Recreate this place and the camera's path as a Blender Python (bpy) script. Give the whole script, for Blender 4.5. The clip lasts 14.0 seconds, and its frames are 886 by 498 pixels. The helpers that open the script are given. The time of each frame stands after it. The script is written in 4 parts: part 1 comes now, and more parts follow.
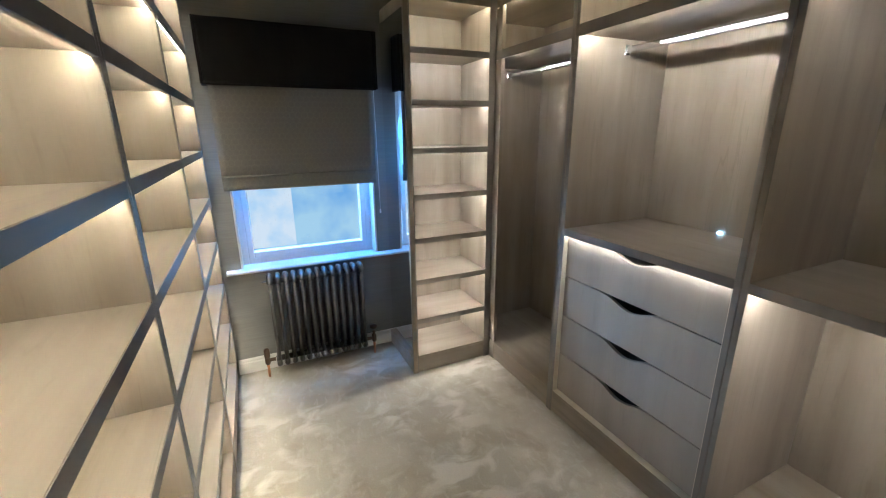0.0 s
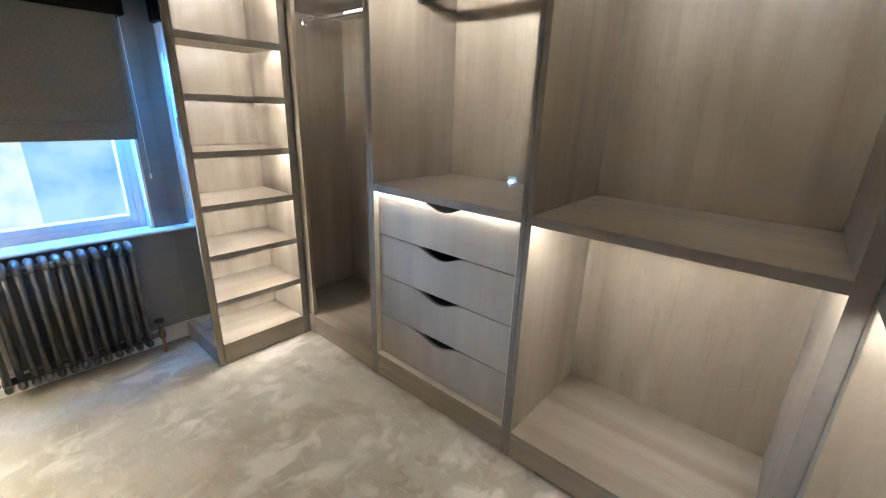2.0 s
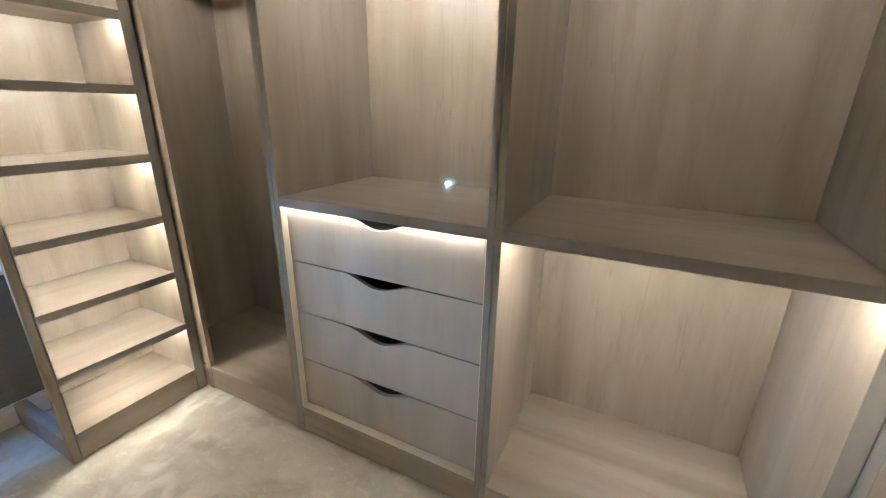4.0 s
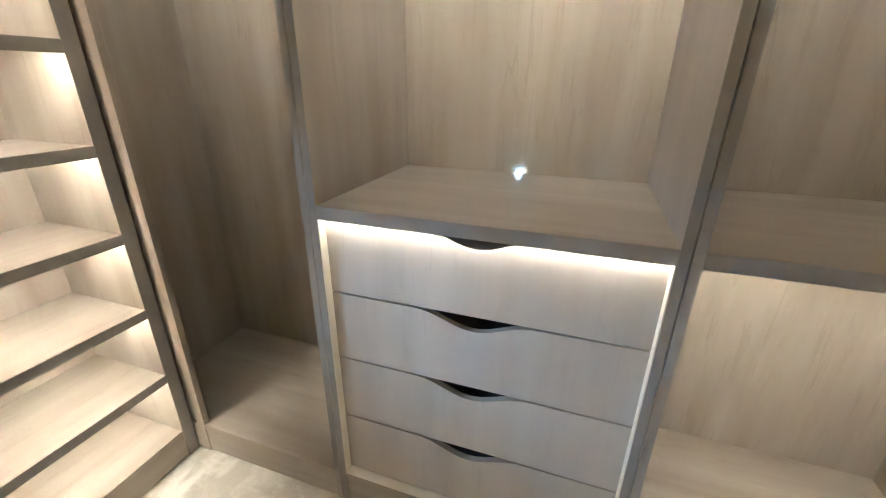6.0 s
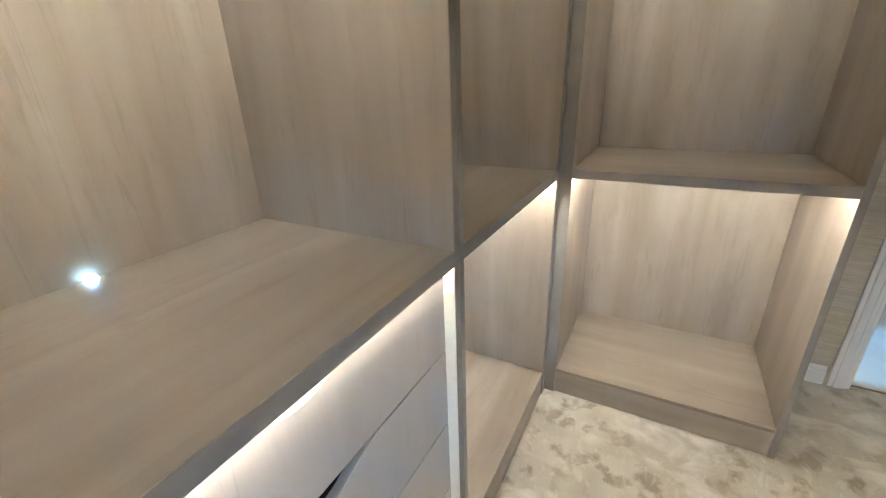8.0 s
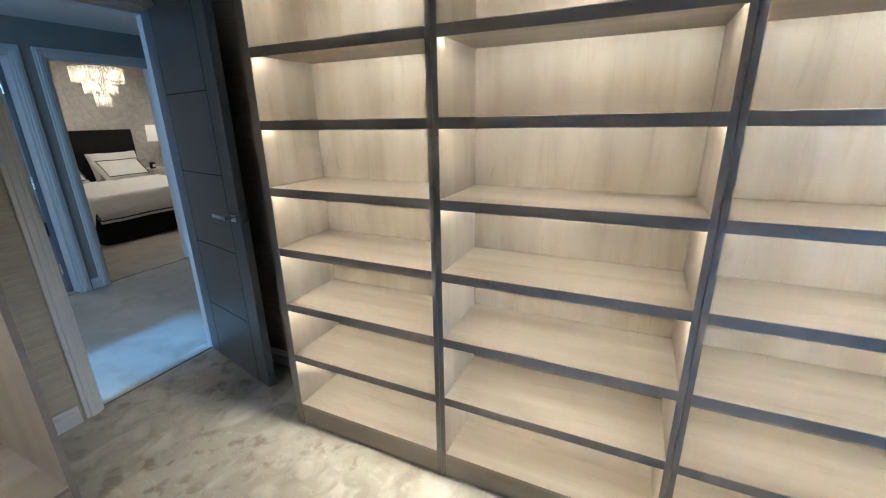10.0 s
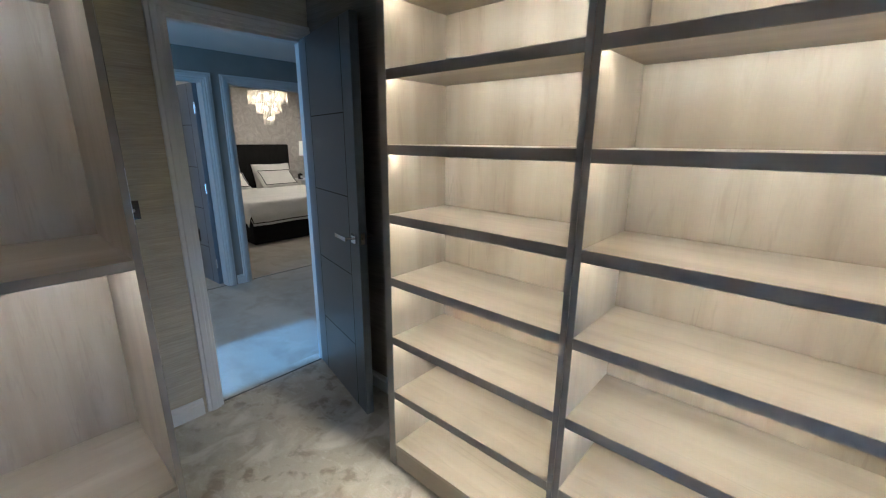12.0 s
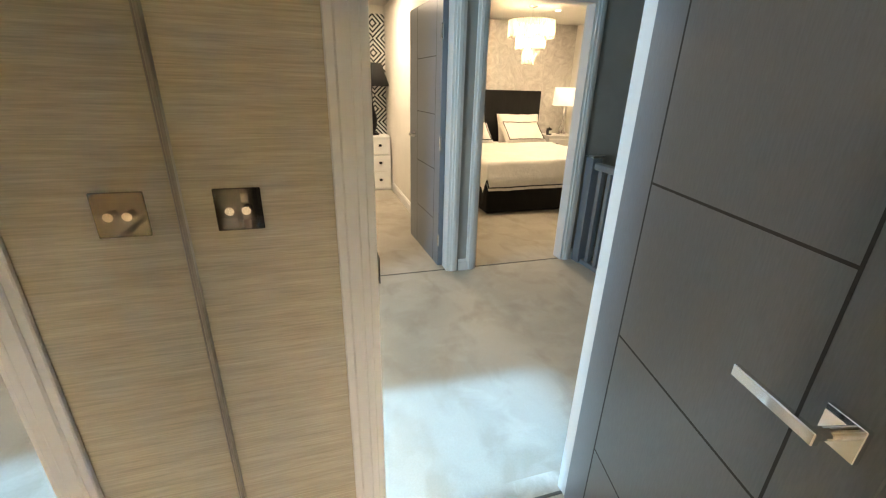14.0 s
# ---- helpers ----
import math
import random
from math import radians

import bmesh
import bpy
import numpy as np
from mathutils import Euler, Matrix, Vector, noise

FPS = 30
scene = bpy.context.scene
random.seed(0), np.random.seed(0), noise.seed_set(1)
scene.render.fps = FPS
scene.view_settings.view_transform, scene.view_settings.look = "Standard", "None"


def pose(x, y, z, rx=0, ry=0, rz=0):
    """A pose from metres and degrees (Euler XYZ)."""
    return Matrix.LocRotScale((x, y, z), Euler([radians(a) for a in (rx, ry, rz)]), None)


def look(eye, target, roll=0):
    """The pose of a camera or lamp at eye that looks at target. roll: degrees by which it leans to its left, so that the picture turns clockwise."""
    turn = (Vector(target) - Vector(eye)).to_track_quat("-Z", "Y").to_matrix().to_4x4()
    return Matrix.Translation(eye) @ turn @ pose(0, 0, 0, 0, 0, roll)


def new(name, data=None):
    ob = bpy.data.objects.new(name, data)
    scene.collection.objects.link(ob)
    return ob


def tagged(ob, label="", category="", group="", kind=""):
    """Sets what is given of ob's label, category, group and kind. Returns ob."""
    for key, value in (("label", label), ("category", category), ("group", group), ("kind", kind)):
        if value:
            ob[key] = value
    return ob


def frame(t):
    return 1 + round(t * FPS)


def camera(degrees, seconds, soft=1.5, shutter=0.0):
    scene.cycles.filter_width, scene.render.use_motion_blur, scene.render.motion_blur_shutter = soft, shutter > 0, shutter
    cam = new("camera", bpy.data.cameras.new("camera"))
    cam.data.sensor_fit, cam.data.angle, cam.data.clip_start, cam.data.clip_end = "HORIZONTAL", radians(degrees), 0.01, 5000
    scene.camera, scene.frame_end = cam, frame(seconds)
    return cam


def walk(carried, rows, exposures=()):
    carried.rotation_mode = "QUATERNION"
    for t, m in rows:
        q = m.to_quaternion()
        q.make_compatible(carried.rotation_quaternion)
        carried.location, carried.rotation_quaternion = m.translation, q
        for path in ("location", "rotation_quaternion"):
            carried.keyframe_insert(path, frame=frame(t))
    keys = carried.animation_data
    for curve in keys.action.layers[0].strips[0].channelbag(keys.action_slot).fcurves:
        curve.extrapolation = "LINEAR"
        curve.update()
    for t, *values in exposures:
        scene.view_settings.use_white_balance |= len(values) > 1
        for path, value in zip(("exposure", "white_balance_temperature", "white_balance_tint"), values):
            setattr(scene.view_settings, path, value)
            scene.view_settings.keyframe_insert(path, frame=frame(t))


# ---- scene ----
cam = camera(94.6, 14.0, 1.15)
PATH = [
    (0, (-0.109, 0.163, 1.546), (0.701, 1.907, 0.996), -0.5),
    (0.5, (-0.07, 0.15, 1.527), (0.99, 1.744, 0.947), -0.0),
    (1, (-0.013, 0.127, 1.469), (1.22, 1.57, 0.84), 0.3),
    (1.5, (-0.012, 0.135, 1.44), (1.344, 1.451, 0.785), 1.2),
    (2, (0.025, 0.181, 1.411), (1.464, 1.416, 0.775), 1.8),
    (2.5, (0.108, 0.303, 1.447), (1.62, 1.466, 0.847), 1.9),
    (3, (0.161, 0.37, 1.44), (1.76, 1.426, 0.867), 1.7),
    (3.2, (0.182, 0.401, 1.423), (1.815, 1.407, 0.855), 1.6),
    (5.3, (0.377, 0.789, 1.382), (2.085, 1.491, 0.614), 1.0),
    (5.6, (0.432, 0.899, 1.386), (2.141, 1.601, 0.62), 0.8),
    (6, (0.46, 1.095, 1.369), (2.207, 1.699, 0.605), 0.5),
    (6.5, (0.534, 1.355, 1.403), (2.365, 1.642, 0.65), -0.5),
    (7, (0.713, 1.485, 1.373), (2.539, 1.16, 0.627), -1.4),
    (7.5, (0.858, 1.524, 1.391), (2.378, 0.468, 0.632), -1.9),
    (8, (0.928, 1.6, 1.402), (1.828, -0.017, 0.644), -2.1),
    (8.5, (0.915, 1.574, 1.423), (1.002, -0.278, 0.673), -1.7),
    (9, (0.913, 1.588, 1.415), (0.185, -0.128, 0.689), -1.4),
    (9.2, (0.91, 1.648, 1.418), (-0.105, 0.08, 0.705), -1.3),
    (9.9, (0.892, 1.800, 1.450), (-0.776, 0.894, 0.819), -1.2),
    (10.6, (0.862, 1.945, 1.490), (-0.994, 1.420, 0.962), -1.1),
    (11.3, (0.826, 1.941, 1.514), (-0.976, 1.197, 1.069), -0.9),
    (11.5, (0.806, 1.872, 1.514), (-0.92, 0.97, 1.059), -0.5),
    (12, (0.708, 1.661, 1.476), (-0.738, 0.379, 0.961), 0.4),
    (12.5, (0.603, 1.328, 1.427), (-0.577, -0.176, 0.84), 1.4),
    (13, (0.466, 1.0, 1.43), (-0.486, -0.631, 0.772), 2.2),
    (13.5, (0.269, 0.637, 1.407), (-0.482, -1.079, 0.704), 2.1),
    (14, (0.125, 0.241, 1.393), (-0.426, -1.535, 0.656), 1.6),
]
EXPOSURES = [(0.0, 0.03, 5750, 10), (1.5, 0.42, 5750, 10), (3.0, 0.5, 6150, 10), (5.5, 0.78, 6050, 10), (7.0, 0.98, 6050, 10), (8.0, 0.9, 6100, 10), (9.0, 0.47, 5650, 10), (11.5, 0.24, 5350, 10), (13.0, 0.62, 5450, 10), (13.5, 1.27, 6250, 10), (14.0, 1.67, 8000, 12)]
walk(cam, [(t, look(eye, target, roll)) for t, eye, target, roll in PATH], EXPOSURES)

# world, sun and daylight
world = bpy.data.worlds.new("world")
scene.world = world
world.use_nodes = True
_nt = world.node_tree
_sky = _nt.nodes.new("ShaderNodeTexSky")
_sky.sky_type = 'NISHITA'
_sky.sun_disc = False
_sky.sun_elevation, _sky.sun_rotation = radians(33), radians(90)
_nt.links.new(_sky.outputs[0], _nt.nodes["Background"].inputs[0])
_nt.nodes["Background"].inputs[1].default_value = 0.12

sun = new("sun", bpy.data.lights.new("sun", 'SUN'))
sun.data.energy, sun.data.angle, sun.data.color = 3.9, radians(2.5), (0.19, 0.53, 1.0)
sun.matrix_world = look((6, -1.4, 4.0), (0, -1.1, 0.1))

# Added lamps outside stand in for skylight; the west one brightens the drawers.
for sky_name, spot, aim, width, watts in (("window_daylight", (-0.2, 6.4, 1.68), (0.35, 1.5, 0.75), 6.0, 140), ("drawer_fill_west", (-3.0, 6.0, 1.62), (1.2, 1.3, 0.65), 3.0, 330)):
    sky_patch = bpy.data.lights.new(sky_name, 'AREA')
    sky_patch.shape, sky_patch.size, sky_patch.size_y, sky_patch.energy, sky_patch.color = 'RECTANGLE', width, 1.05, watts, (0.44, 0.67, 1.0)
    new(sky_name, sky_patch).matrix_world = look(spot, aim)

# Added blue lamp, hidden behind the blind, to tint sill and frame.
reveal_patch = bpy.data.lights.new("reveal daylight", 'AREA')
reveal_patch.shape, reveal_patch.size, reveal_patch.size_y, reveal_patch.energy, reveal_patch.color = 'RECTANGLE', 0.84, 0.045, 24, (0.06, 0.36, 1.0)
new("reveal_daylight", reveal_patch).matrix_world = pose(0.21, 2.948, 1.62, 22)
landing_patch = bpy.data.lights.new("landing daylight", 'AREA')
landing_patch.shape, landing_patch.size, landing_patch.size_y, landing_patch.energy, landing_patch.color = 'RECTANGLE', 0.62, 1.75, 25, (0.24, 0.60, 1.0)
new("landing_daylight", landing_patch).matrix_world = look((2.20, -1.16, 1.2), (-1.0, -1.16, 1.0))

LED = 82.0          # warm strips under the shelves
ROD = 3.6          # glow of the cool beads on the hanging rods

CEIL = 2.36         # dressing room ceiling
HALL = 2.26         # landing ceiling
BED_CEIL = 2.37     # bedroom ceilings


# ---- materials ----
def mat(name, base=(0.8, 0.8, 0.8), rough=0.5, metal=0.0, emit=None, strength=0.0):
    m = bpy.data.materials.new(name)
    m.use_nodes = True
    b = m.node_tree.nodes["Principled BSDF"]
    b.inputs["Base Color"].default_value = (*base, 1)
    b.inputs["Roughness"].default_value = rough
    b.inputs["Metallic"].default_value = metal
    if emit:
        b.inputs["Emission Color"].default_value = (*emit, 1)
        b.inputs["Emission Strength"].default_value = strength
    return m


class Net:
    """Short hand for building node trees."""

    def __init__(self, m):
        self.t = m.node_tree
        self.b = self.t.nodes["Principled BSDF"]

    def add(self, kind, **values):
        n = self.t.nodes.new(kind)
        for k, v in values.items():
            n.inputs[k.replace("_", " ")].default_value = v
        return n

    def link(self, a, b):
        self.t.links.new(a, b)

    def coords(self, scale=(1, 1, 1), shift=True):
        c = self.add("ShaderNodeTexCoord")
        src = c.outputs["Object"]
        if shift:
            info = self.add("ShaderNodeObjectInfo")
            mul = self.add("ShaderNodeVectorMath")
            mul.operation = 'SCALE'
            mul.inputs[0].default_value = (17.3, 9.1, 13.7)
            self.link(info.outputs["Random"], mul.inputs["Scale"])
            plus = self.add("ShaderNodeVectorMath")
            plus.operation = 'ADD'
            self.link(src, plus.inputs[0])
            self.link(mul.outputs[0], plus.inputs[1])
            src = plus.outputs[0]
        mp = self.add("ShaderNodeMapping")
        mp.inputs["Scale"].default_value = scale
        self.link(src, mp.inputs["Vector"])
        return mp.outputs[0]

    def noise(self, vec, scale, detail=3.0, rough=0.55, distort=0.0):
        n = self.add("ShaderNodeTexNoise", Scale=scale, Detail=detail, Roughness=rough, Distortion=distort)
        self.link(vec, n.inputs["Vector"])
        return n.outputs["Fac"]

    def ramp(self, fac, stops):
        r = self.add("ShaderNodeValToRGB")
        e = r.color_ramp.elements
        e[0].position, e[0].color = stops[0][0], (*stops[0][1], 1)
        e[1].position, e[1].color = stops[-1][0], (*stops[-1][1], 1)
        for p, c in stops[1:-1]:
            k = e.new(p)
            k.color = (*c, 1)
        self.link(fac, r.inputs["Fac"])
        return r.outputs["Color"]

    def mix(self, a, b, fac, mode='MIX'):
        n = self.t.nodes.new("ShaderNodeMix")
        n.data_type, n.blend_type = 'RGBA', mode
        for sock, v in ((n.inputs[6], a), (n.inputs[7], b)):
            if isinstance(v, tuple):
                sock.default_value = (*v, 1)
            else:
                self.link(v, sock)
        if isinstance(fac, float):
            n.inputs[0].default_value = fac
        else:
            self.link(fac, n.inputs[0])
        return n.outputs[2]

    def math(self, op, a, b=0.0):
        n = self.t.nodes.new("ShaderNodeMath")
        n.operation = op
        for sock, v in ((n.inputs[0], a), (n.inputs[1], b)):
            if isinstance(v, (int, float)):
                sock.default_value = v
            else:
                self.link(v, sock)
        return n.outputs[0]

    def bump(self, height, strength, distance=0.002):
        n = self.add("ShaderNodeBump", Strength=strength, Distance=distance)
        self.link(height, n.inputs["Height"])
        self.link(n.outputs[0], self.b.inputs["Normal"])

    def color(self, c):
        self.link(c, self.b.inputs["Base Color"])


def wood(name, along, wash=0.0):
    """Pale greyed oak melamine, its grain along local x or z: cloudy streaks, soft lines, a few hair cracks; wash whitens it."""
    m = mat(name, rough=0.34)
    n = Net(m)

    def stretched(k):
        return n.coords((k, 1, 1) if along == "x" else (1, 1, k))

    v = stretched(0.055)
    streak = n.noise(v, 9.5, 2, 0.45, 0.35)
    broad = n.noise(v, 5.0, 2, 0.5, 0.3)
    cloud = n.noise(stretched(0.30), 4.0, 3, 0.5, 0.3)
    fine = n.noise(stretched(0.02), 170, 3, 0.6)
    vein = n.noise(stretched(0.035), 9.0, 3, 0.5, 0.15)
    gate = n.noise(stretched(0.35), 6.0, 1, 0.5)
    c = n.ramp(streak, [(0.25, (0.282, 0.238, 0.188)), (0.43, (0.318, 0.272, 0.219)), (0.56, (0.340, 0.293, 0.239)), (0.74, (0.372, 0.326, 0.270))])
    c = n.mix(c, n.ramp(broad, [(0.32, (0.80, 0.785, 0.765)), (0.62, (1.0, 1.0, 1.0))]), 0.6, 'MULTIPLY')
    c = n.mix(c, n.ramp(cloud, [(0.33, (0.80, 0.785, 0.76)), (0.62, (1.06, 1.06, 1.06))]), 0.8, 'MULTIPLY')
    c = n.mix(c, n.ramp(fine, [(0.35, (0.80, 0.78, 0.76)), (0.6, (1.0, 1.0, 1.0))]), 0.12, 'MULTIPLY')
    stain = n.noise(stretched(0.14), 34.0, 3, 0.6, 0.5)
    c = n.mix(c, n.ramp(stain, [(0.30, (0.78, 0.765, 0.75)), (0.43, (1.0, 1.0, 1.0))]), 0.42, 'MULTIPLY')
    thin = n.math('LESS_THAN', n.math('ABSOLUTE', n.math('SUBTRACT', vein, 0.47)), 0.0035)
    here = n.ramp(gate, [(0.50, (0, 0, 0)), (0.60, (1, 1, 1))])
    c = n.mix(c, (0.20, 0.165, 0.125), n.math('MULTIPLY', n.math('MULTIPLY', thin, here), 0.30))
    if wash:
        c = n.mix(c, (0.66, 0.63, 0.60), wash)
    n.color(c)
    n.bump(fine, 0.10, 0.0005)
    return m


WOOD_V = wood("wood upright grain", "z")
WOOD_H = wood("wood level grain", "x")
# The same wood mixed towards pale for the drawer fronts.
WOOD_PALER = wood("whitewashed drawer wood", "z", 0.24)


def carpet_material(name="cream cut pile carpet", strokes=0.62):
    """Cream cut pile: pale brushed strokes with soft rims, faint darker treads, fine tufts."""
    m = mat(name, rough=0.95)
    n = Net(m)
    v = n.coords((1, 1, 1), False)
    wide = n.noise(v, 1.5, 2, 0.5, 0.4)
    area = n.noise(v, 2.1, 2, 0.5, 0.3)
    stroke = n.noise(n.coords((1.0, 1.45, 1), False), 5.5, 3, 0.5, 0.6)
    brush = n.noise(n.coords((1.5, 0.7, 1), False), 19.0, 3, 0.55, 0.8)
    tread = n.noise(n.coords((1.3, 0.8, 1), False), 4.2, 3, 0.5, 0.5)
    pile = n.noise(v, 420, 2, 0.6)
    tuft = n.noise(v, 120, 3, 0.6)
    c = n.ramp(wide, [(0.35, (0.375, 0.342, 0.280)), (0.65, (0.445, 0.412, 0.347))])
    c = n.mix(c, (0.300, 0.262, 0.200), n.math('MULTIPLY', n.ramp(tread, [(0.48, (0, 0, 0)), (0.66, (1, 1, 1))]), 0.55))
    step = n.noise(n.coords((1.0, 1.0, 1), False), 10.5, 4, 0.55, 0.3)
    place = n.add("ShaderNodeSeparateXYZ")
    n.link(v, place.inputs[0])
    trodden = n.math('MULTIPLY', n.ramp(n.math('MULTIPLY', place.outputs[1], 0.4), [(0.25, (1, 1, 1)), (0.55, (0.1, 0.1, 0.1))]), n.math('GREATER_THAN', place.outputs[1], -0.68))
    blot = n.math('MULTIPLY', n.ramp(step, [(0.52, (0, 0, 0)), (0.62, (1, 1, 1))]), n.ramp(area, [(0.45, (1, 1, 1)), (0.57, (0.12, 0.12, 0.12))]))
    c = n.mix(c, (0.205, 0.178, 0.136), n.math('MULTIPLY', n.math('MULTIPLY', blot, trodden), 0.8))
    patch = n.math('MULTIPLY', n.ramp(stroke, [(0.47, (0, 0, 0)), (0.61, (1, 1, 1))]), n.ramp(area, [(0.42, (0.12, 0.12, 0.12)), (0.60, (1, 1, 1))]))
    c = n.mix(c, (0.68, 0.655, 0.60), n.math('MULTIPLY', patch, strokes))
    c = n.mix(c, (0.62, 0.59, 0.52), n.math('MULTIPLY', n.ramp(brush, [(0.56, (0, 0, 0)), (0.66, (1, 1, 1))]), 0.35 * strokes))
    c = n.mix(c, n.ramp(pile, [(0.3, (0.76, 0.75, 0.73)), (0.65, (1.0, 1.0, 1.0))]), 0.45, 'MULTIPLY')
    c = n.mix(c, n.ramp(tuft, [(0.35, (0.88, 0.87, 0.86)), (0.6, (1.0, 1.0, 1.0))]), 0.5, 'MULTIPLY')
    n.color(c)
    h = n.math('ADD', n.math('MULTIPLY', pile, 0.5), n.math('ADD', n.math('MULTIPLY', tuft, 0.6), n.math('MULTIPLY', stroke, 0.4)))
    n.bump(h, 0.6, 0.0022)
    n.b.inputs["Sheen Weight"].default_value = 0.15
    return m


def grasscloth(name, dark, light, coarse=1.0):
    m = mat(name, rough=0.85)
    n = Net(m)
    v = n.coords((0.035, 0.035, 1), False)
    a = n.noise(v, 230, 4, 0.65, 0.2)
    b = n.noise(v, 60, 2, 0.5)
    wide = n.noise(n.coords((1, 1, 1), False), 2.2, 2, 0.5)
    mid = tuple((x + y) / 2 for x, y in zip(dark, light))
    c = n.ramp(a, [(0.3, dark), (0.52, mid), (0.72, light)])
    c = n.mix(c, n.ramp(b, [(0.35, (0.8, 0.8, 0.8)), (0.65, (1, 1, 1))]), 0.6 * coarse, 'MULTIPLY')
    c = n.mix(c, n.ramp(wide, [(0.3, (0.85, 0.85, 0.85)), (0.7, (1, 1, 1))]), 0.6, 'MULTIPLY')
    n.color(c)
    n.bump(a, 0.2 * coarse, 0.0012)
    return m


def plaster(name, base, amount=0.06):
    m = mat(name, base, 0.8)
    n = Net(m)
    v = n.coords((1, 1, 1), False)
    lo = tuple(x * (1 - amount) for x in base)
    hi = tuple(min(1, x * (1 + amount)) for x in base)
    n.color(n.ramp(n.noise(v, 3.0, 5, 0.6), [(0.35, lo), (0.65, hi)]))
    n.bump(n.noise(v, 160, 2, 0.5), 0.08, 0.001)
    return m


def silver_paper():
    m = mat("silver crushed wallpaper", rough=0.5)
    n = Net(m)
    v = n.coords((1, 1, 1), False)
    a = n.noise(v, 6, 6, 0.7, 2.2)
    n.color(n.ramp(a, [(0.3, (0.40, 0.38, 0.36)), (0.5, (0.50, 0.48, 0.46)), (0.68, (0.62, 0.60, 0.57))]))
    n.bump(a, 0.3, 0.003)
    return m


def honeycomb():
    """Grey blind cloth with a small pale honeycomb figure."""
    m = mat("honeycomb blind cloth", rough=0.9)
    n = Net(m)
    v = n.coords((1, 1, 1), False)
    sp = n.add("ShaderNodeSeparateXYZ")
    n.link(v, sp.inputs[0])
    p = 0.034
    x, z = n.math('DIVIDE', sp.outputs[0], p), n.math('DIVIDE', sp.outputs[2], p * 1.732)

    def cell(dx, dz):
        fx = n.math('SUBTRACT', n.math('FRACT', n.math('ADD', x, dx)), 0.5)
        fz = n.math('SUBTRACT', n.math('FRACT', n.math('ADD', z, dz)), 0.5)
        ax, az = n.math('ABSOLUTE', fx), n.math('MULTIPLY', n.math('ABSOLUTE', fz), 1.732)
        return n.math('MAXIMUM', ax, n.math('ADD', n.math('MULTIPLY', ax, 0.5), n.math('MULTIPLY', az, 0.866)))

    d = n.math('MINIMUM', cell(100.0, 100.0), cell(100.5, 100.5))
    line = n.math('GREATER_THAN', d, 0.455)
    weave = n.noise(n.coords((1, 1, 1), False), 600, 2, 0.6)
    c = n.ramp(weave, [(0.3, (0.165, 0.163, 0.154)), (0.7, (0.228, 0.224, 0.210))])
    n.color(n.mix(c, (0.40, 0.38, 0.33), n.math('MULTIPLY', line, 0.15)))
    n.bump(n.math('ADD', n.math('MULTIPLY', line, 0.6), weave), 0.2, 0.00012)
    return m


def velvet(name, base):
    m = mat(name, base, 0.95)
    n = Net(m)
    v = n.coords((1, 1, 0.25), False)
    a = n.noise(v, 14, 4, 0.6)
    n.color(n.ramp(a, [(0.3, tuple(x * 0.6 for x in base)), (0.7, tuple(x * 1.5 for x in base))]))
    n.bump(n.noise(v, 300, 2), 0.2, 0.001)
    return m


def painted_door():
    m = mat("dark slate door paint", (0.14, 0.16, 0.187), 0.3)
    n = Net(m)
    v = n.coords((1, 1, 0.12), False)
    a = n.noise(v, 260, 3, 0.6)
    n.color(n.ramp(a, [(0.3, (0.119, 0.137, 0.160)), (0.7, (0.142, 0.163, 0.189))]))
    n.bump(a, 0.06, 0.0006)
    return m


def cloth(name, base):
    m = mat(name, base, 0.85)
    n = Net(m)
    v = n.coords((1, 1, 1), False)
    n.color(n.ramp(n.noise(v, 5, 3), [(0.3, tuple(x * 0.93 for x in base)), (0.7, base)]))
    n.bump(n.noise(v, 9, 4, 0.6), 0.35, 0.02)
    return m


def zigzag_paper():
    """Black and white nested diamonds."""
    m = mat("black and white diamond wallpaper", rough=0.7)
    n = Net(m)
    sp = n.add("ShaderNodeSeparateXYZ")
    n.link(n.coords((1, 1, 1), False), sp.inputs[0])
    ax = n.math('ABSOLUTE', n.math('SUBTRACT', n.math('FRACT', n.math('ADD', n.math('DIVIDE', sp.outputs[0], 0.36), 100.0)), 0.5))
    az = n.math('ABSOLUTE', n.math('SUBTRACT', n.math('FRACT', n.math('ADD', n.math('DIVIDE', sp.outputs[2], 0.36), 100.0)), 0.5))
    f = n.math('FRACT', n.math('MULTIPLY', n.math('ADD', ax, az), 6.0))
    n.color(n.mix((0.02, 0.02, 0.022), (0.75, 0.74, 0.72), n.math('GREATER_THAN', f, 0.45)))
    return m


def gunmetal():
    m = mat("brushed gunmetal radiator lacquer", (0.12, 0.115, 0.11), 0.32, 0.85)
    n = Net(m)
    a = n.noise(n.coords((1, 1, 0.3), False), 60, 4, 0.6)
    n.color(n.ramp(a, [(0.3, (0.085, 0.083, 0.082)), (0.7, (0.20, 0.195, 0.19))]))
    return m


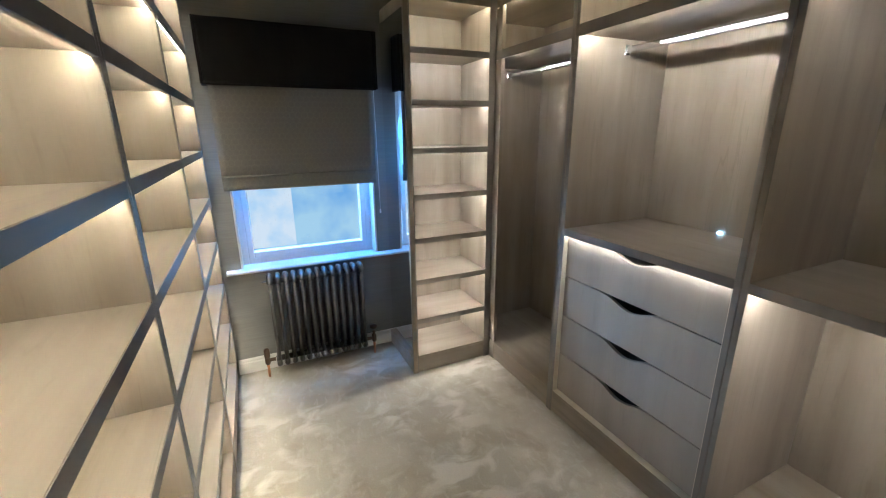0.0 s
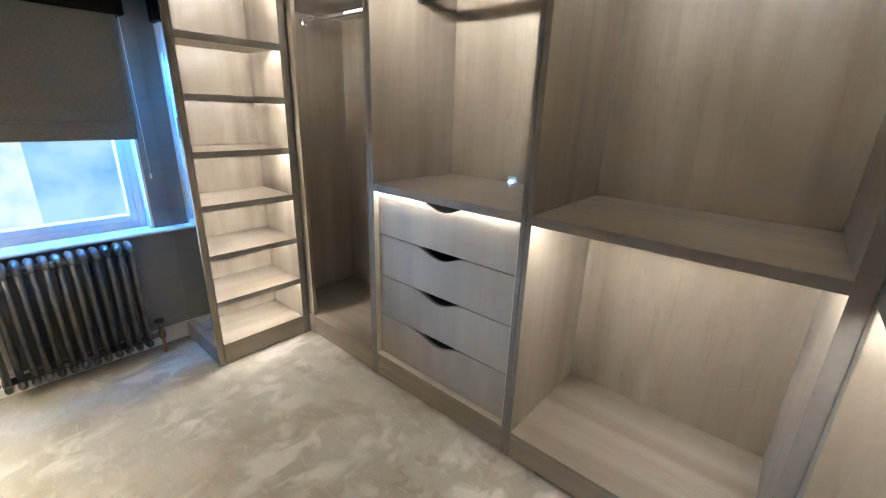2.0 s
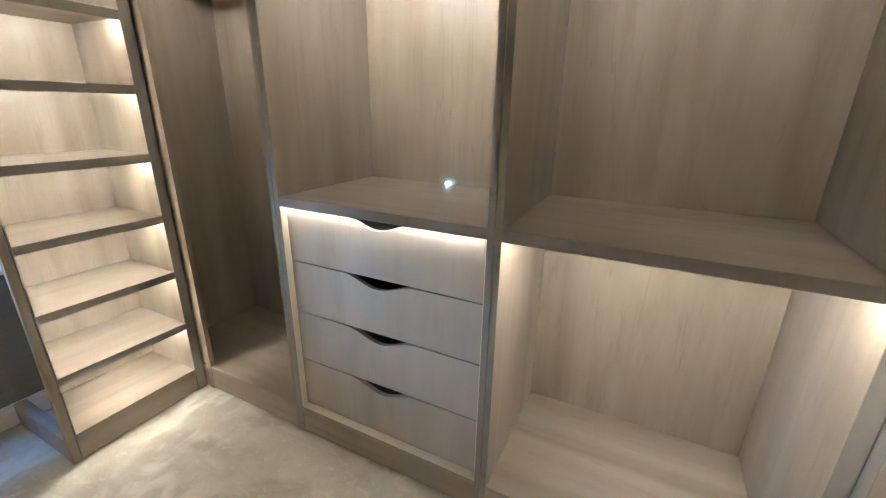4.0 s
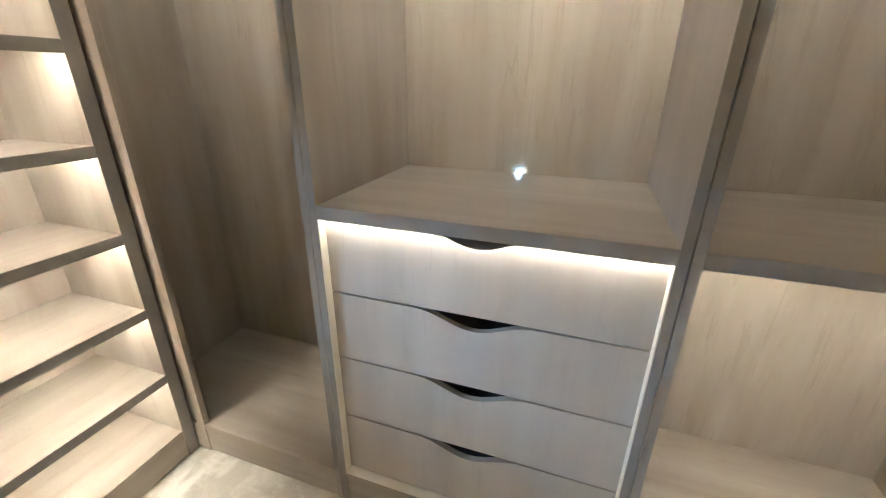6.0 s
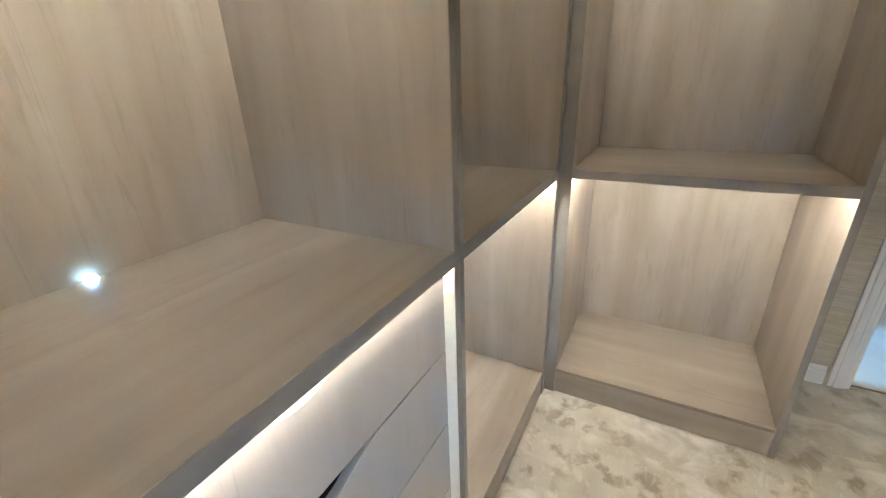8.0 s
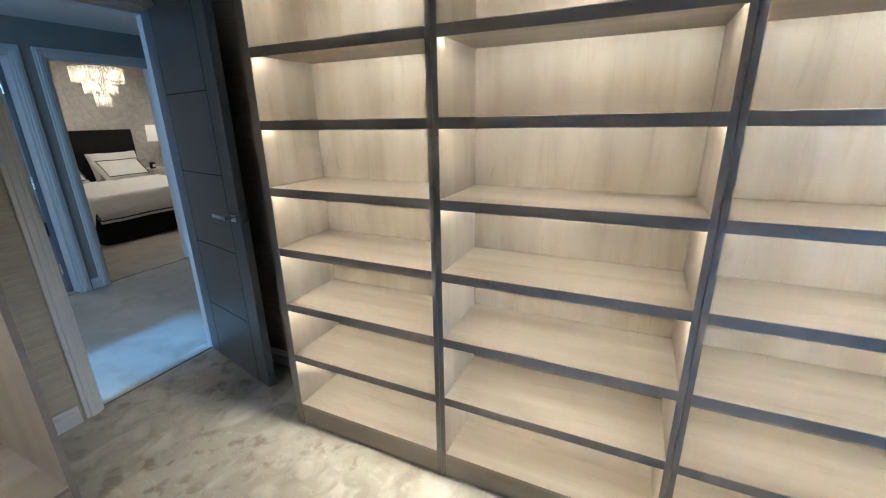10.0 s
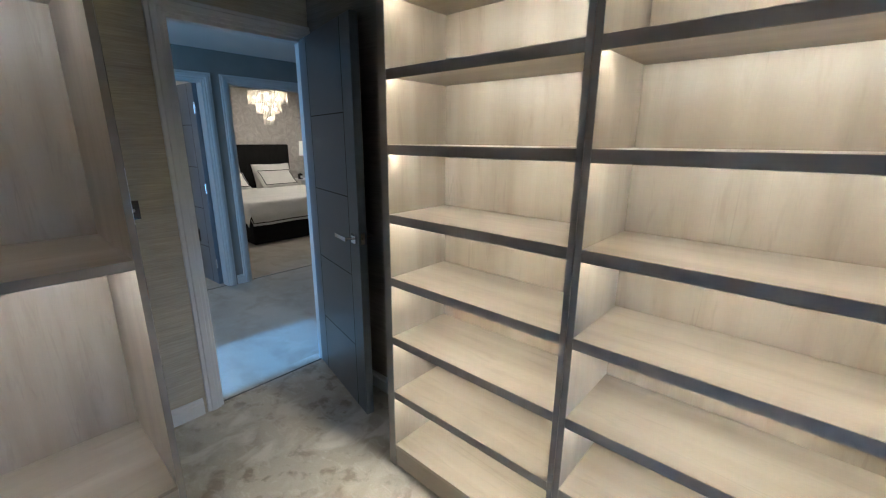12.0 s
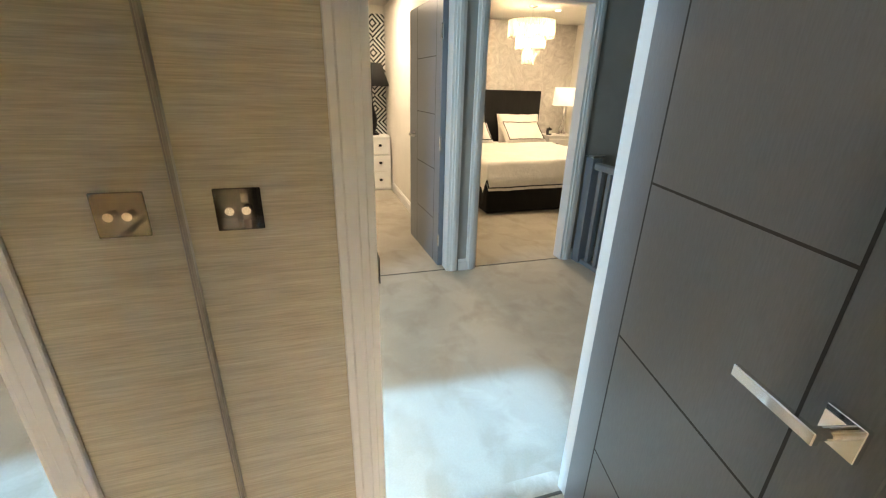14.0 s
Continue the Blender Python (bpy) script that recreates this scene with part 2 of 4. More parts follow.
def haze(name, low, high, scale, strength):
    """Self-glowing distance beyond the glass, overbright daylight and haze put into its colour."""
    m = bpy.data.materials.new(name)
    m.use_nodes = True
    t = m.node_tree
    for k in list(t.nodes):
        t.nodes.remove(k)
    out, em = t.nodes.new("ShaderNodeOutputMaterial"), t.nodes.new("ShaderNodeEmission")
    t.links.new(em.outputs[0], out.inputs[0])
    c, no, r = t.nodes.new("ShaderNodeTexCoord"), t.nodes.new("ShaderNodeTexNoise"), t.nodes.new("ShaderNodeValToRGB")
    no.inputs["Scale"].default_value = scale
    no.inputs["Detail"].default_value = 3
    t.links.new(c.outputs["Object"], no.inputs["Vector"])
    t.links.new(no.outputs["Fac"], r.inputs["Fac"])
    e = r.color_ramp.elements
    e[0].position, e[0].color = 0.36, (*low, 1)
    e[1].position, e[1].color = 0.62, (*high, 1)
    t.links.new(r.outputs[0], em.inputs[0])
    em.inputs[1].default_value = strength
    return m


CARPET = carpet_material()
CARPET_LANDING = carpet_material("cream landing carpet", 0.12)
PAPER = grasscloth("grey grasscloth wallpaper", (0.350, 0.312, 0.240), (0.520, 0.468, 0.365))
# The door wall's paper darkened: shade behind the open door put into colour.
PAPER_SHADED = grasscloth("grasscloth darkened for door shade", (0.185, 0.175, 0.155), (0.275, 0.260, 0.231))
# Tuned darker and smoother than the door wall's paper.
PAPER_NORTH = grasscloth("fine grey grasscloth", (0.212, 0.213, 0.206), (0.250, 0.251, 0.243), 0.35)
GREY_WALL = plaster("grey landing paint", (0.265, 0.258, 0.240))
WHITE_WALL = plaster("warm white wall paint", (0.76, 0.73, 0.68), 0.03)
CEILING = plaster("white ceiling paint", (0.66, 0.65, 0.63), 0.02)
SILVER = silver_paper()
CREAM = plaster("cream drawer reveal", (0.68, 0.62, 0.50), 0.02)
TRIM = plaster("pale grey gloss woodwork", (0.58, 0.58, 0.575), 0.03)
# Darker than the wood: the shade on front edges is put into this colour.
EDGE_SHADED = plaster("edge band darkened for shade", (0.225, 0.209, 0.189), 0.1)
EDGE_SHADED.node_tree.nodes["Principled BSDF"].inputs["Roughness"].default_value = 0.33
WHITE_TRIM = plaster("white satin woodwork", (0.72, 0.71, 0.69), 0.03)
UPVC = mat("white window frame", (0.75, 0.77, 0.8), 0.3)
DOOR = painted_door()
GAP_BLACK = mat("black groove and gap shade", (0.012, 0.013, 0.015), 0.6)
CHROME = mat("polished chrome", (0.82, 0.82, 0.83), 0.08, 1.0)
COPPER = mat("copper pipe", (0.62, 0.30, 0.17), 0.35, 1.0)
BRONZE = mat("aged bronze valve", (0.14, 0.10, 0.075), 0.35, 0.9)
RADIATOR = gunmetal()
PELMET = velvet("black velvet", (0.0045, 0.0042, 0.004))
BLIND = honeycomb()
MIRROR = mat("mirror", (0.88, 0.88, 0.88), 0.015, 1.0)
BLACK = mat("black metal", (0.012, 0.012, 0.013), 0.25, 0.4)
LINEN = cloth("white bed linen", (0.80, 0.78, 0.74))
PIPING = mat("black piping", (0.015, 0.015, 0.016), 0.8)
SHADE = mat("cream lampshade", (0.75, 0.70, 0.60), 0.8, emit=(1.0, 0.85, 0.62), strength=0.35)
NIGHT = plaster("white lacquer", (0.72, 0.71, 0.69), 0.02)
CRYSTAL = mat("crystal", (0.95, 0.90, 0.80), 0.08)
CRYSTAL.node_tree.nodes["Principled BSDF"].inputs["Transmission Weight"].default_value = 0.9
_ct = CRYSTAL.node_tree
_tr, _mx = _ct.nodes.new("ShaderNodeBsdfTranslucent"), _ct.nodes.new("ShaderNodeMixShader")
_tr.inputs[0].default_value = (0.97, 0.95, 0.92, 1)
_mx.inputs[0].default_value = 0.4
_ct.links.new(_ct.nodes["Principled BSDF"].outputs[0], _mx.inputs[1])
_ct.links.new(_tr.outputs[0], _mx.inputs[2])
_ct.links.new(_mx.outputs[0], _ct.nodes["Material Output"].inputs[0])
BULB = mat("warm bulb", emit=(1.0, 0.80, 0.52), strength=27)
LED_MATS = {k: mat("warm led strip, " + k, emit=(1.0, 0.87, 0.62) if k == "shelf run" else (1.0, 0.92, 0.79), strength=LED * v) for k, v in (("shelf run", 1.36), ("tower run", 1.7), ("worktop run", 2.4), ("drawer run", 0.37), ("rail run", 3.7), ("deep run", 1.45), ("hanging run", 1.95))}
ROD_BEADS = mat("cool glowing beads", emit=(0.93, 0.93, 1.0), strength=ROD)
PUCK = mat("cool white puck", emit=(0.36, 0.70, 1.0), strength=12)
SPOT = mat("warm spot lens", emit=(1.0, 0.85, 0.65), strength=12)
GLASS = mat("window glass", (0.95, 0.98, 1.0), 0.02)
GLASS.node_tree.nodes["Principled BSDF"].inputs["Transmission Weight"].default_value = 1.0
GLASS.node_tree.nodes["Principled BSDF"].inputs["IOR"].default_value = 1.05
ZIGZAG = zigzag_paper()
OUTSIDE = haze("glowing outdoor haze", (0.26, 0.56, 0.95), (0.58, 0.86, 1.0), 1.1, 0.72)
OUT_PALE = haze("glowing pale house wall", (0.58, 0.82, 1.0), (0.90, 0.97, 1.0), 2.0, 0.78)
OUT_BLUE = haze("glowing blue far window", (0.24, 0.52, 0.95), (0.36, 0.66, 1.0), 3.0, 0.58)


# ---- builders ----
def thing(name, loc=(0, 0, 0), rz=0.0, label="", category="", group="", kind=""):
    ob = new(name)
    ob.empty_display_size = 0.05
    ob.matrix_world = pose(*loc, 0, 0, rz)
    return tagged(ob, label, category, group, kind)


def mesh_of(name, bm, material, smooth=False):
    me = bpy.data.meshes.new(name)
    bmesh.ops.recalc_face_normals(bm, faces=bm.faces)
    bm.to_mesh(me)
    bm.free()
    me.materials.append(material)
    if smooth:
        for p in me.polygons:
            p.use_smooth = True
    return me


def part(name, bm, material, parent=None, label="", smooth=False):
    ob = new(name, mesh_of(name, bm, material, smooth))
    if parent:
        ob.parent = parent
    if label:
        ob["label"] = label
    return ob


def again(source, parent, m):
    """Another object on the same mesh."""
    ob = new(source.name.split(".")[0], source.data)
    ob.parent = parent
    ob.matrix_basis = m
    return ob


def box(x0, x1, y0, y1, z0, z1, bevel=0.0015, bm=None, seg=1):
    own = bmesh.new()
    bmesh.ops.create_cube(own, size=1, matrix=Matrix.LocRotScale(((x0 + x1) / 2, (y0 + y1) / 2, (z0 + z1) / 2), None, (abs(x1 - x0), abs(y1 - y0), abs(z1 - z0))))
    if bevel:
        bmesh.ops.bevel(own, geom=own.edges[:], offset=bevel, segments=seg, affect='EDGES', profile=0.5)
    if bm is None:
        return own
    me = bpy.data.meshes.new("join")
    own.to_mesh(me)
    own.free()
    bm.from_mesh(me)
    bpy.data.meshes.remove(me)
    return bm


def tube(points, r, sides=12, bm=None, caps=True):
    """A round bar through points."""
    bm = bm or bmesh.new()
    pts = [Vector(p) for p in points]
    rings = []
    for i, p in enumerate(pts):
        a = pts[max(i - 1, 0)]
        b = pts[min(i + 1, len(pts) - 1)]
        d = (b - a).normalized()
        u = d.orthogonal().normalized() if i == 0 else (u - d * u.dot(d)).normalized()
        w = d.cross(u)
        rad = r[i] if isinstance(r, (list, tuple)) else r
        rings.append([bm.verts.new(p + (u * math.cos(2 * math.pi * k / sides) + w * math.sin(2 * math.pi * k / sides)) * rad) for k in range(sides)])
    for r0, r1 in zip(rings, rings[1:]):
        for k in range(sides):
            bm.faces.new((r0[k], r0[(k + 1) % sides], r1[(k + 1) % sides], r1[k]))
    if caps:
        bm.faces.new(rings[0][::-1])
        bm.faces.new(rings[-1])
    return bm


def lathe(profile, sides=24, bm=None, at=(0, 0, 0)):
    """Turns (radius, height) pairs round a vertical line."""
    bm = bm or bmesh.new()
    rings = [[bm.verts.new((at[0] + r * math.cos(2 * math.pi * k / sides), at[1] + r * math.sin(2 * math.pi * k / sides), at[2] + z)) for k in range(sides)] for r, z in profile]
    for r0, r1 in zip(rings, rings[1:]):
        for k in range(sides):
            bm.faces.new((r0[k], r0[(k + 1) % sides], r1[(k + 1) % sides], r1[k]))
    bm.faces.new(rings[0][::-1])
    bm.faces.new(rings[-1])
    return bm


def prism(outline, y0, y1, bm=None):
    """An outline in x and z, given depth along y."""
    bm = bm or bmesh.new()
    a = [bm.verts.new((x, y0, z)) for x, z in outline]
    b = [bm.verts.new((x, y1, z)) for x, z in outline]
    bm.faces.new(a)
    bm.faces.new(b[::-1])
    for i in range(len(a)):
        j = (i + 1) % len(a)
        bm.faces.new((a[i], b[i], b[j], a[j]))
    return bm


def wall(name, axis, at, thick, lo, hi, z1, openings, material, label):
    """A wall along x or y, its room face at 'at', with openings (from, to, sill, head)."""
    bm = bmesh.new()

    def piece(a, b, za, zb):
        if b - a > 1e-4 and zb - za > 1e-4:
            if axis == "x":
                box(a, b, min(at, at + thick), max(at, at + thick), za, zb, 0, bm)
            else:
                box(min(at, at + thick), max(at, at + thick), a, b, za, zb, 0, bm)

    edge = lo
    for a, b, sill, head in sorted(openings):
        piece(edge, a, 0, z1)
        piece(a, b, 0, sill)
        piece(a, b, head, z1)
        edge = b
    piece(edge, hi, 0, z1)
    ob = part(name, bm, material)
    return tagged(ob, label, "wall", kind="structure")


# ---- large structure ----
ROOM_W, ROOM_E, ROOM_S, ROOM_N = -0.70, 1.905, -0.63, 2.92
FAR = -2.645

tagged(part("floor", box(-0.85, 2.1, ROOM_S - 0.12, 3.17, -0.12, 0.0, 0), CARPET), "cream cut-pile carpet with brushed footmarks", "floor", kind="structure")
tagged(part("floor_landing", box(-4.6, 2.4, -6.6, ROOM_S - 0.12, -0.12, 0.0, 0), CARPET_LANDING), "cream cut-pile carpet of landing and bedrooms", "floor", kind="structure")
tagged(part("ceiling", box(-0.85, 2.1, ROOM_S - 0.06, 3.17, CEIL, CEIL + 0.1, 0), CEILING), "plain white painted ceiling of the dressing room", "ceiling", kind="structure")
tagged(part("ceiling_landing", box(-4.6, 2.4, FAR - 0.0005, ROOM_S - 0.06, HALL, HALL + 0.1, 0), CEILING), "plain white painted ceiling of the landing", "ceiling", kind="structure")
tagged(part("ceiling_bedrooms", box(-4.6, 2.4, -6.6, FAR - 0.001, BED_CEIL, BED_CEIL + 0.1, 0), CEILING), "plain white painted ceiling of the bedrooms", "ceiling", kind="structure")

W1 = (-0.232, 0.655, 0.705, 2.02)      # window openings: from, to, sill, head
DOOR_L, DOOR_R, DOOR_H = -0.672, 0.040, 2.03
wall("wall_north", "x", ROOM_N, 0.26, -0.85, 2.1, CEIL, [W1], PAPER_NORTH, "window wall in fine grey grasscloth paper")
wall("wall_east", "y", ROOM_E, 0.15, ROOM_S - 0.12, 3.17, CEIL, [], PAPER, "wall behind the hanging units, grey grasscloth")
wall("wall_west", "y", ROOM_W, -0.15, ROOM_S - 0.12, 3.17, CEIL, [], PAPER_SHADED, "wall behind the door, grasscloth darkened for its shade")
wall("wall_south", "x", ROOM_S, -0.058, -0.70, ROOM_E, CEIL, [(DOOR_L, DOOR_R, 0, DOOR_H)], PAPER, "door wall in grey grasscloth paper")
tagged(part("wall_above_door", box(-4.6, 2.4, ROOM_S - 0.122, ROOM_S - 0.06, HALL, CEIL + 0.1, 0), GREY_WALL), "strip of grey wall above the landing ceiling", "wall", kind="structure")

# landing and bedrooms
D1 = (-0.83, -0.07, 0, 2.0)
D2 = (-1.882, -1.024, 0, 2.0)
wall("wall_landing_far", "x", FAR, -0.11, -4.6, 2.4, BED_CEIL, [D1, D2], GREY_WALL, "grey painted landing wall with two door openings")
wall("wall_landing_east", "y", 2.2, 0.2, -6.6, ROOM_S - 0.12, BED_CEIL, [(-1.52, -0.80, 0.25, 2.15)], GREY_WALL, "grey landing wall with a tall window")
wall("wall_landing_west", "y", -4.5, -0.1, -6.6, ROOM_S - 0.12, BED_CEIL, [], GREY_WALL, "far grey wall of the stairwell")
wall("wall_landing_near_west", "x", ROOM_S - 0.06, -0.06, -4.6, -0.70, HALL, [], GREY_WALL, "grey landing wall beside the dressing room")
wall("wall_landing_near_east", "x", ROOM_S - 0.06, -0.06, ROOM_E, 2.4, HALL, [], GREY_WALL, "grey landing wall at the window end")
wall("wall_bedroom_back", "x", -6.30, -0.1, -4.6, -0.95, BED_CEIL, [], SILVER, "silver crushed-effect wallpaper behind the bed")
wall("wall_bedroom_side", "y", -4.08, -0.1, -6.3, FAR - 0.11, BED_CEIL, [], WHITE_WALL, "cream painted bedroom wall")
wall("wall_between_bedrooms", "y", -0.88, -0.07, -6.3, FAR - 0.11, BED_CEIL, [], WHITE_WALL, "white painted wall between the bedrooms")
wall("wall_second_bedroom_back", "x", -5.95, -0.1, -0.88, 2.2, BED_CEIL, [], WHITE_WALL, "white painted back wall of the second bedroom")
wall("wall_second_bedroom_side", "y", 1.2, 0.1, -5.95, FAR - 0.11, BED_CEIL, [], WHITE_WALL, "white painted side wall of the second bedroom")
tagged(part("wallpaper_panel", box(-0.916, 0.4, -5.948, -5.938, 0.0, 2.27, 0), ZIGZAG), "black and white nested diamond wallpaper panel", "wallpaper", kind="structure")


def profile_bar(name, path_axis, lo, hi, face, out, z0, z1, material, label, category="trim"):
    """A skirting board with a stepped top, lying along x or y; 'out' is the way it stands off the wall."""
    outline = [(0, z0), (0.016, z0), (0.016, z1 - 0.028), (0.011, z1 - 0.02), (0.011, z1 - 0.010), (0.006, z1), (0, z1)]
    bm = bmesh.new()
    a, b = [], []
    for d, z in outline:
        for lst, s in ((a, lo), (b, hi)):
            lst.append(bm.verts.new((s, face + out * d, z) if path_axis == "x" else (face + out * d, s, z)))
    bm.faces.new(a)
    bm.faces.new(b[::-1])
    for i in range(len(a)):
        j = (i + 1) % len(a)
        bm.faces.new((a[i], b[i], b[j], a[j]))
    return tagged(part(name, bm, material), label, category, kind="structure")


profile_bar("baseboard_north", "x", -0.335, 0.741, ROOM_N, -1, 0, 0.10, WHITE_TRIM, "white moulded skirting under the window")
profile_bar("baseboard_south", "x", 0.115, 0.376, ROOM_S, 1, 0, 0.095, TRIM, "pale grey moulded skirting beside the door")
profile_bar("baseboard_west", "y", ROOM_S, 0.41, ROOM_W, 1, 0, 0.095, TRIM, "pale grey moulded skirting behind the door")
profile_bar("baseboard_landing", "x", -0.975, -0.90, FAR, 1, 0, 0.095, TRIM, "short grey skirting between the bedroom doors")
profile_bar("baseboard_landing_west", "x", -4.5, -1.91, FAR, 1, 0, 0.095, TRIM, "grey skirting in the stairwell")
profile_bar("baseboard_bedroom", "x", -4.08, -0.95, -6.30, 1, 0, 0.12, WHITE_TRIM, "white skirting behind the bed")
profile_bar("baseboard_bedroom_side", "y", -6.28, FAR - 0.11, -4.08, 1, 0, 0.12, WHITE_TRIM, "white skirting along the bedroom wall")
profile_bar("baseboard_second_bedroom", "y", -5.93, FAR - 0.11, -0.88, 1, 0, 0.12, WHITE_TRIM, "white skirting in the second bedroom")


def door_frame(name, a, b, head, face, back, material, label, stop=True, wide=0.068):
    """Lining and moulded architraves of an opening in a wall along x."""
    f = thing(name, ((a + b) / 2, (face + back) / 2, 0), 0, label, "door frame", kind="structure")
    m = (b - a) / 2
    y0, y1 = -abs(face - back) / 2, abs(face - back) / 2
    part("jamb", box(-m - 0.001, -m + 0.028, y0 - 0.001, y1 + 0.001, 0, head, 0.001), material, f)
    part("jamb", box(m - 0.028, m + 0.001, y0 - 0.001, y1 + 0.001, 0, head, 0.001), material, f)
    part("head", box(-m + 0.028, m - 0.028, y0 - 0.001, y1 + 0.001, head - 0.028, head, 0.001), material, f)
    for s, yy in ((1, y1), (-1, y0)):
        for x0, x1, z0, z1 in ((-m - wide + 0.01, -m + 0.010, 0, head + wide - 0.01), (m - 0.010, m + wide - 0.01, 0, head + wide - 0.01), (-m + 0.010, m - 0.010, head - 0.01, head + wide - 0.01)):
            bm = box(x0, x1, min(yy, yy + s * 0.016), max(yy, yy + s * 0.016), z0, z1, 0.003)
            if z0 == 0:
                c0, c1 = x0 + 0.018, x1 - 0.018
                box(c0, c1, min(yy, yy + s * 0.022), max(yy, yy + s * 0.022), 0, head + wide - 0.03, 0.004, bm)
            else:
                box(x0 - 0.03, x1 + 0.03, min(yy, yy + s * 0.022), max(yy, yy + s * 0.022), z0 + 0.018, z1 - 0.018, 0.004, bm)
            part("architrave", bm, material, f)
    return f


frame_1 = door_frame("door_frame_1", DOOR_L - 0.0, DOOR_R + 0.0, DOOR_H, ROOM_S, ROOM_S - 0.058, TRIM, "pale grey moulded frame of the dressing room door")
part("strike_plate", box((DOOR_R - DOOR_L) / 2 - 0.031, (DOOR_R - DOOR_L) / 2 - 0.0285, -0.020, 0.046, 0.965, 1.03, 0.0006), BLACK, frame_1, "dark metal strike plate")
door_frame("door_frame_2", D1[0], D1[1], 2.0, FAR, FAR - 0.11, TRIM, "pale grey moulded frame of the second bedroom door")
door_frame("door_frame_3", D2[0], D2[1], 2.0, FAR, FAR - 0.11, TRIM, "pale grey moulded frame of the bedroom opening")
for nm, a, b, y in (("threshold_1", DOOR_L + 0.028, DOOR_R - 0.028, -0.66), ("threshold_2", D1[0] + 0.028, D1[1] - 0.028, FAR - 0.03), ("threshold_3", D2[0] + 0.028, D2[1] - 0.028, FAR - 0.03)):
    tagged(part(nm, box(a, b, y - 0.006, y + 0.006, -0.002, 0.003, 0.001), mat("carpet join " + nm, (0.10, 0.095, 0.085), 0.9)), "dark seam where two carpets meet in the doorway", "carpet seam", kind="structure")


def door_leaf(name, loc, rz, w, h, label, handle_at=0.668, front_only=False):
    """A grooved slab door hinged at its local origin, reaching along x; its main face looks to -y."""
    d = thing(name, loc, rz, label, "door", kind="structure")
    part("leaf", box(0.003, w, 0.0, 0.042, 0.008, h, 0.002), DOOR, d)
    for y0, y1 in ((-0.0004, 0.001), (0.041, 0.0424)):
        for x in (0.130, 0.608):
            part("groove", box(x - 0.0028, x + 0.0028, y0, y1, 0.01, h - 0.002, 0), GAP_BLACK, d)
        for z in (1.60, 1.20, 0.79, 0.385):
            part("groove", box(0.1329, 0.6051, y0, y1, z - 0.0028, z + 0.0028, 0), GAP_BLACK, d)
    for s, y in ((-1, 0.0), (1, 0.042)):
        hd = part("rose", box(handle_at - 0.026, handle_at + 0.026, min(y, y + s * 0.009), max(y, y + s * 0.009), 0.974, 1.026, 0.001), CHROME, d, "square chrome rose")
        bm = tube([(handle_at, y, 1.0), (handle_at, y + s * 0.05, 1.0)], 0.009, 16)
        part("neck", bm, CHROME, hd)
        bm = box(handle_at - 0.128, handle_at + 0.011, min(y + s * 0.045, y + s * 0.055), max(y + s * 0.045, y + s * 0.055), 0.990, 1.010, 0.0015)
        part("lever", bm, CHROME, hd, "flat chrome lever")
    part("latch_plate", box(w - 0.0005, w + 0.0012, 0.011, 0.031, 0.974, 1.031, 0.0005), CHROME, d, "chrome latch plate")
    part("latch", box(w, w + 0.007, 0.017, 0.025, 0.996, 1.009, 0.001), CHROME, d)
    for z in (0.23, 1.0, 1.75):
        part("hinge", box(-0.004, 0.010, 0.036, 0.048, z - 0.05, z + 0.05, 0.001), CHROME, d, "chrome butt hinge")
    return d


leaf_turn = math.degrees(math.atan2(0.062 + 0.639, -0.474 + 0.637))
door_leaf("door_1", (-0.637, -0.639, 0), leaf_turn, 0.722, 2.012, "dark slate grooved door standing open into the dressing room")
door_leaf("door_2", (-0.800, -2.750, 0), -87, 0.838, 1.975, "dark slate grooved door standing open into a bedroom")


# ---- window side ----
def window(name, o, label):
    x0, x1, z0, z1 = o
    f = thing(name, ((x0 + x1) / 2, ROOM_N + 0.10, z0), 0, label, "window", kind="structure")
    m, h = (x1 - x0) / 2, z1 - z0
    fr = bmesh.new()
    for a, b, c, d in ((-m, -m + 0.05, 0, h), (m - 0.05, m, 0, h), (-m + 0.05, m - 0.05, 0, 0.055), (-m + 0.05, m - 0.05, h - 0.05, h)):
        box(a, b, 0.0, 0.07, c, d, 0.003, fr)
    part("window_frame", fr, UPVC, f)
    ca = bmesh.new()
    n = m - 0.05
    for a, b, c, d in ((-n, -n + 0.035, 0.055, h - 0.05), (n - 0.035, n, 0.055, h - 0.05), (-n + 0.035, n - 0.035, 0.055, 0.095), (-n + 0.035, n - 0.035, h - 0.09, h - 0.05), (-n + 0.035, n - 0.035, h * 0.55, h * 0.55 + 0.04)):
        box(a, b, -0.012, 0.055, c, d, 0.004, ca)
    part("sash", ca, UPVC, f)
    for c, d in ((0.095, h * 0.55), (h * 0.55 + 0.04, h - 0.09)):
        g = part("pane", box(-n + 0.035, n - 0.035, 0.02, 0.028, c, d, 0), GLASS, f)
        g.visible_shadow = False
    lin = bmesh.new()
    for a, b, c, d in ((-m + 0.0005, -m + 0.012, 0.0, h), (m - 0.012, m - 0.0005, 0.0, h), (-m + 0.012, m - 0.012, h - 0.012, h - 0.0005)):
        box(a, b, -0.0995, 0.0, c, d, 0, lin)
    part("reveal_lining", lin, WHITE_TRIM, f)
    part("inner_sill", box(-m + 0.001, m - 0.001, -0.0995, 0.0, 0, 0.016, 0), WHITE_TRIM, f)
    return f


window("window_1", W1, "white-framed window with a half-lowered blind")


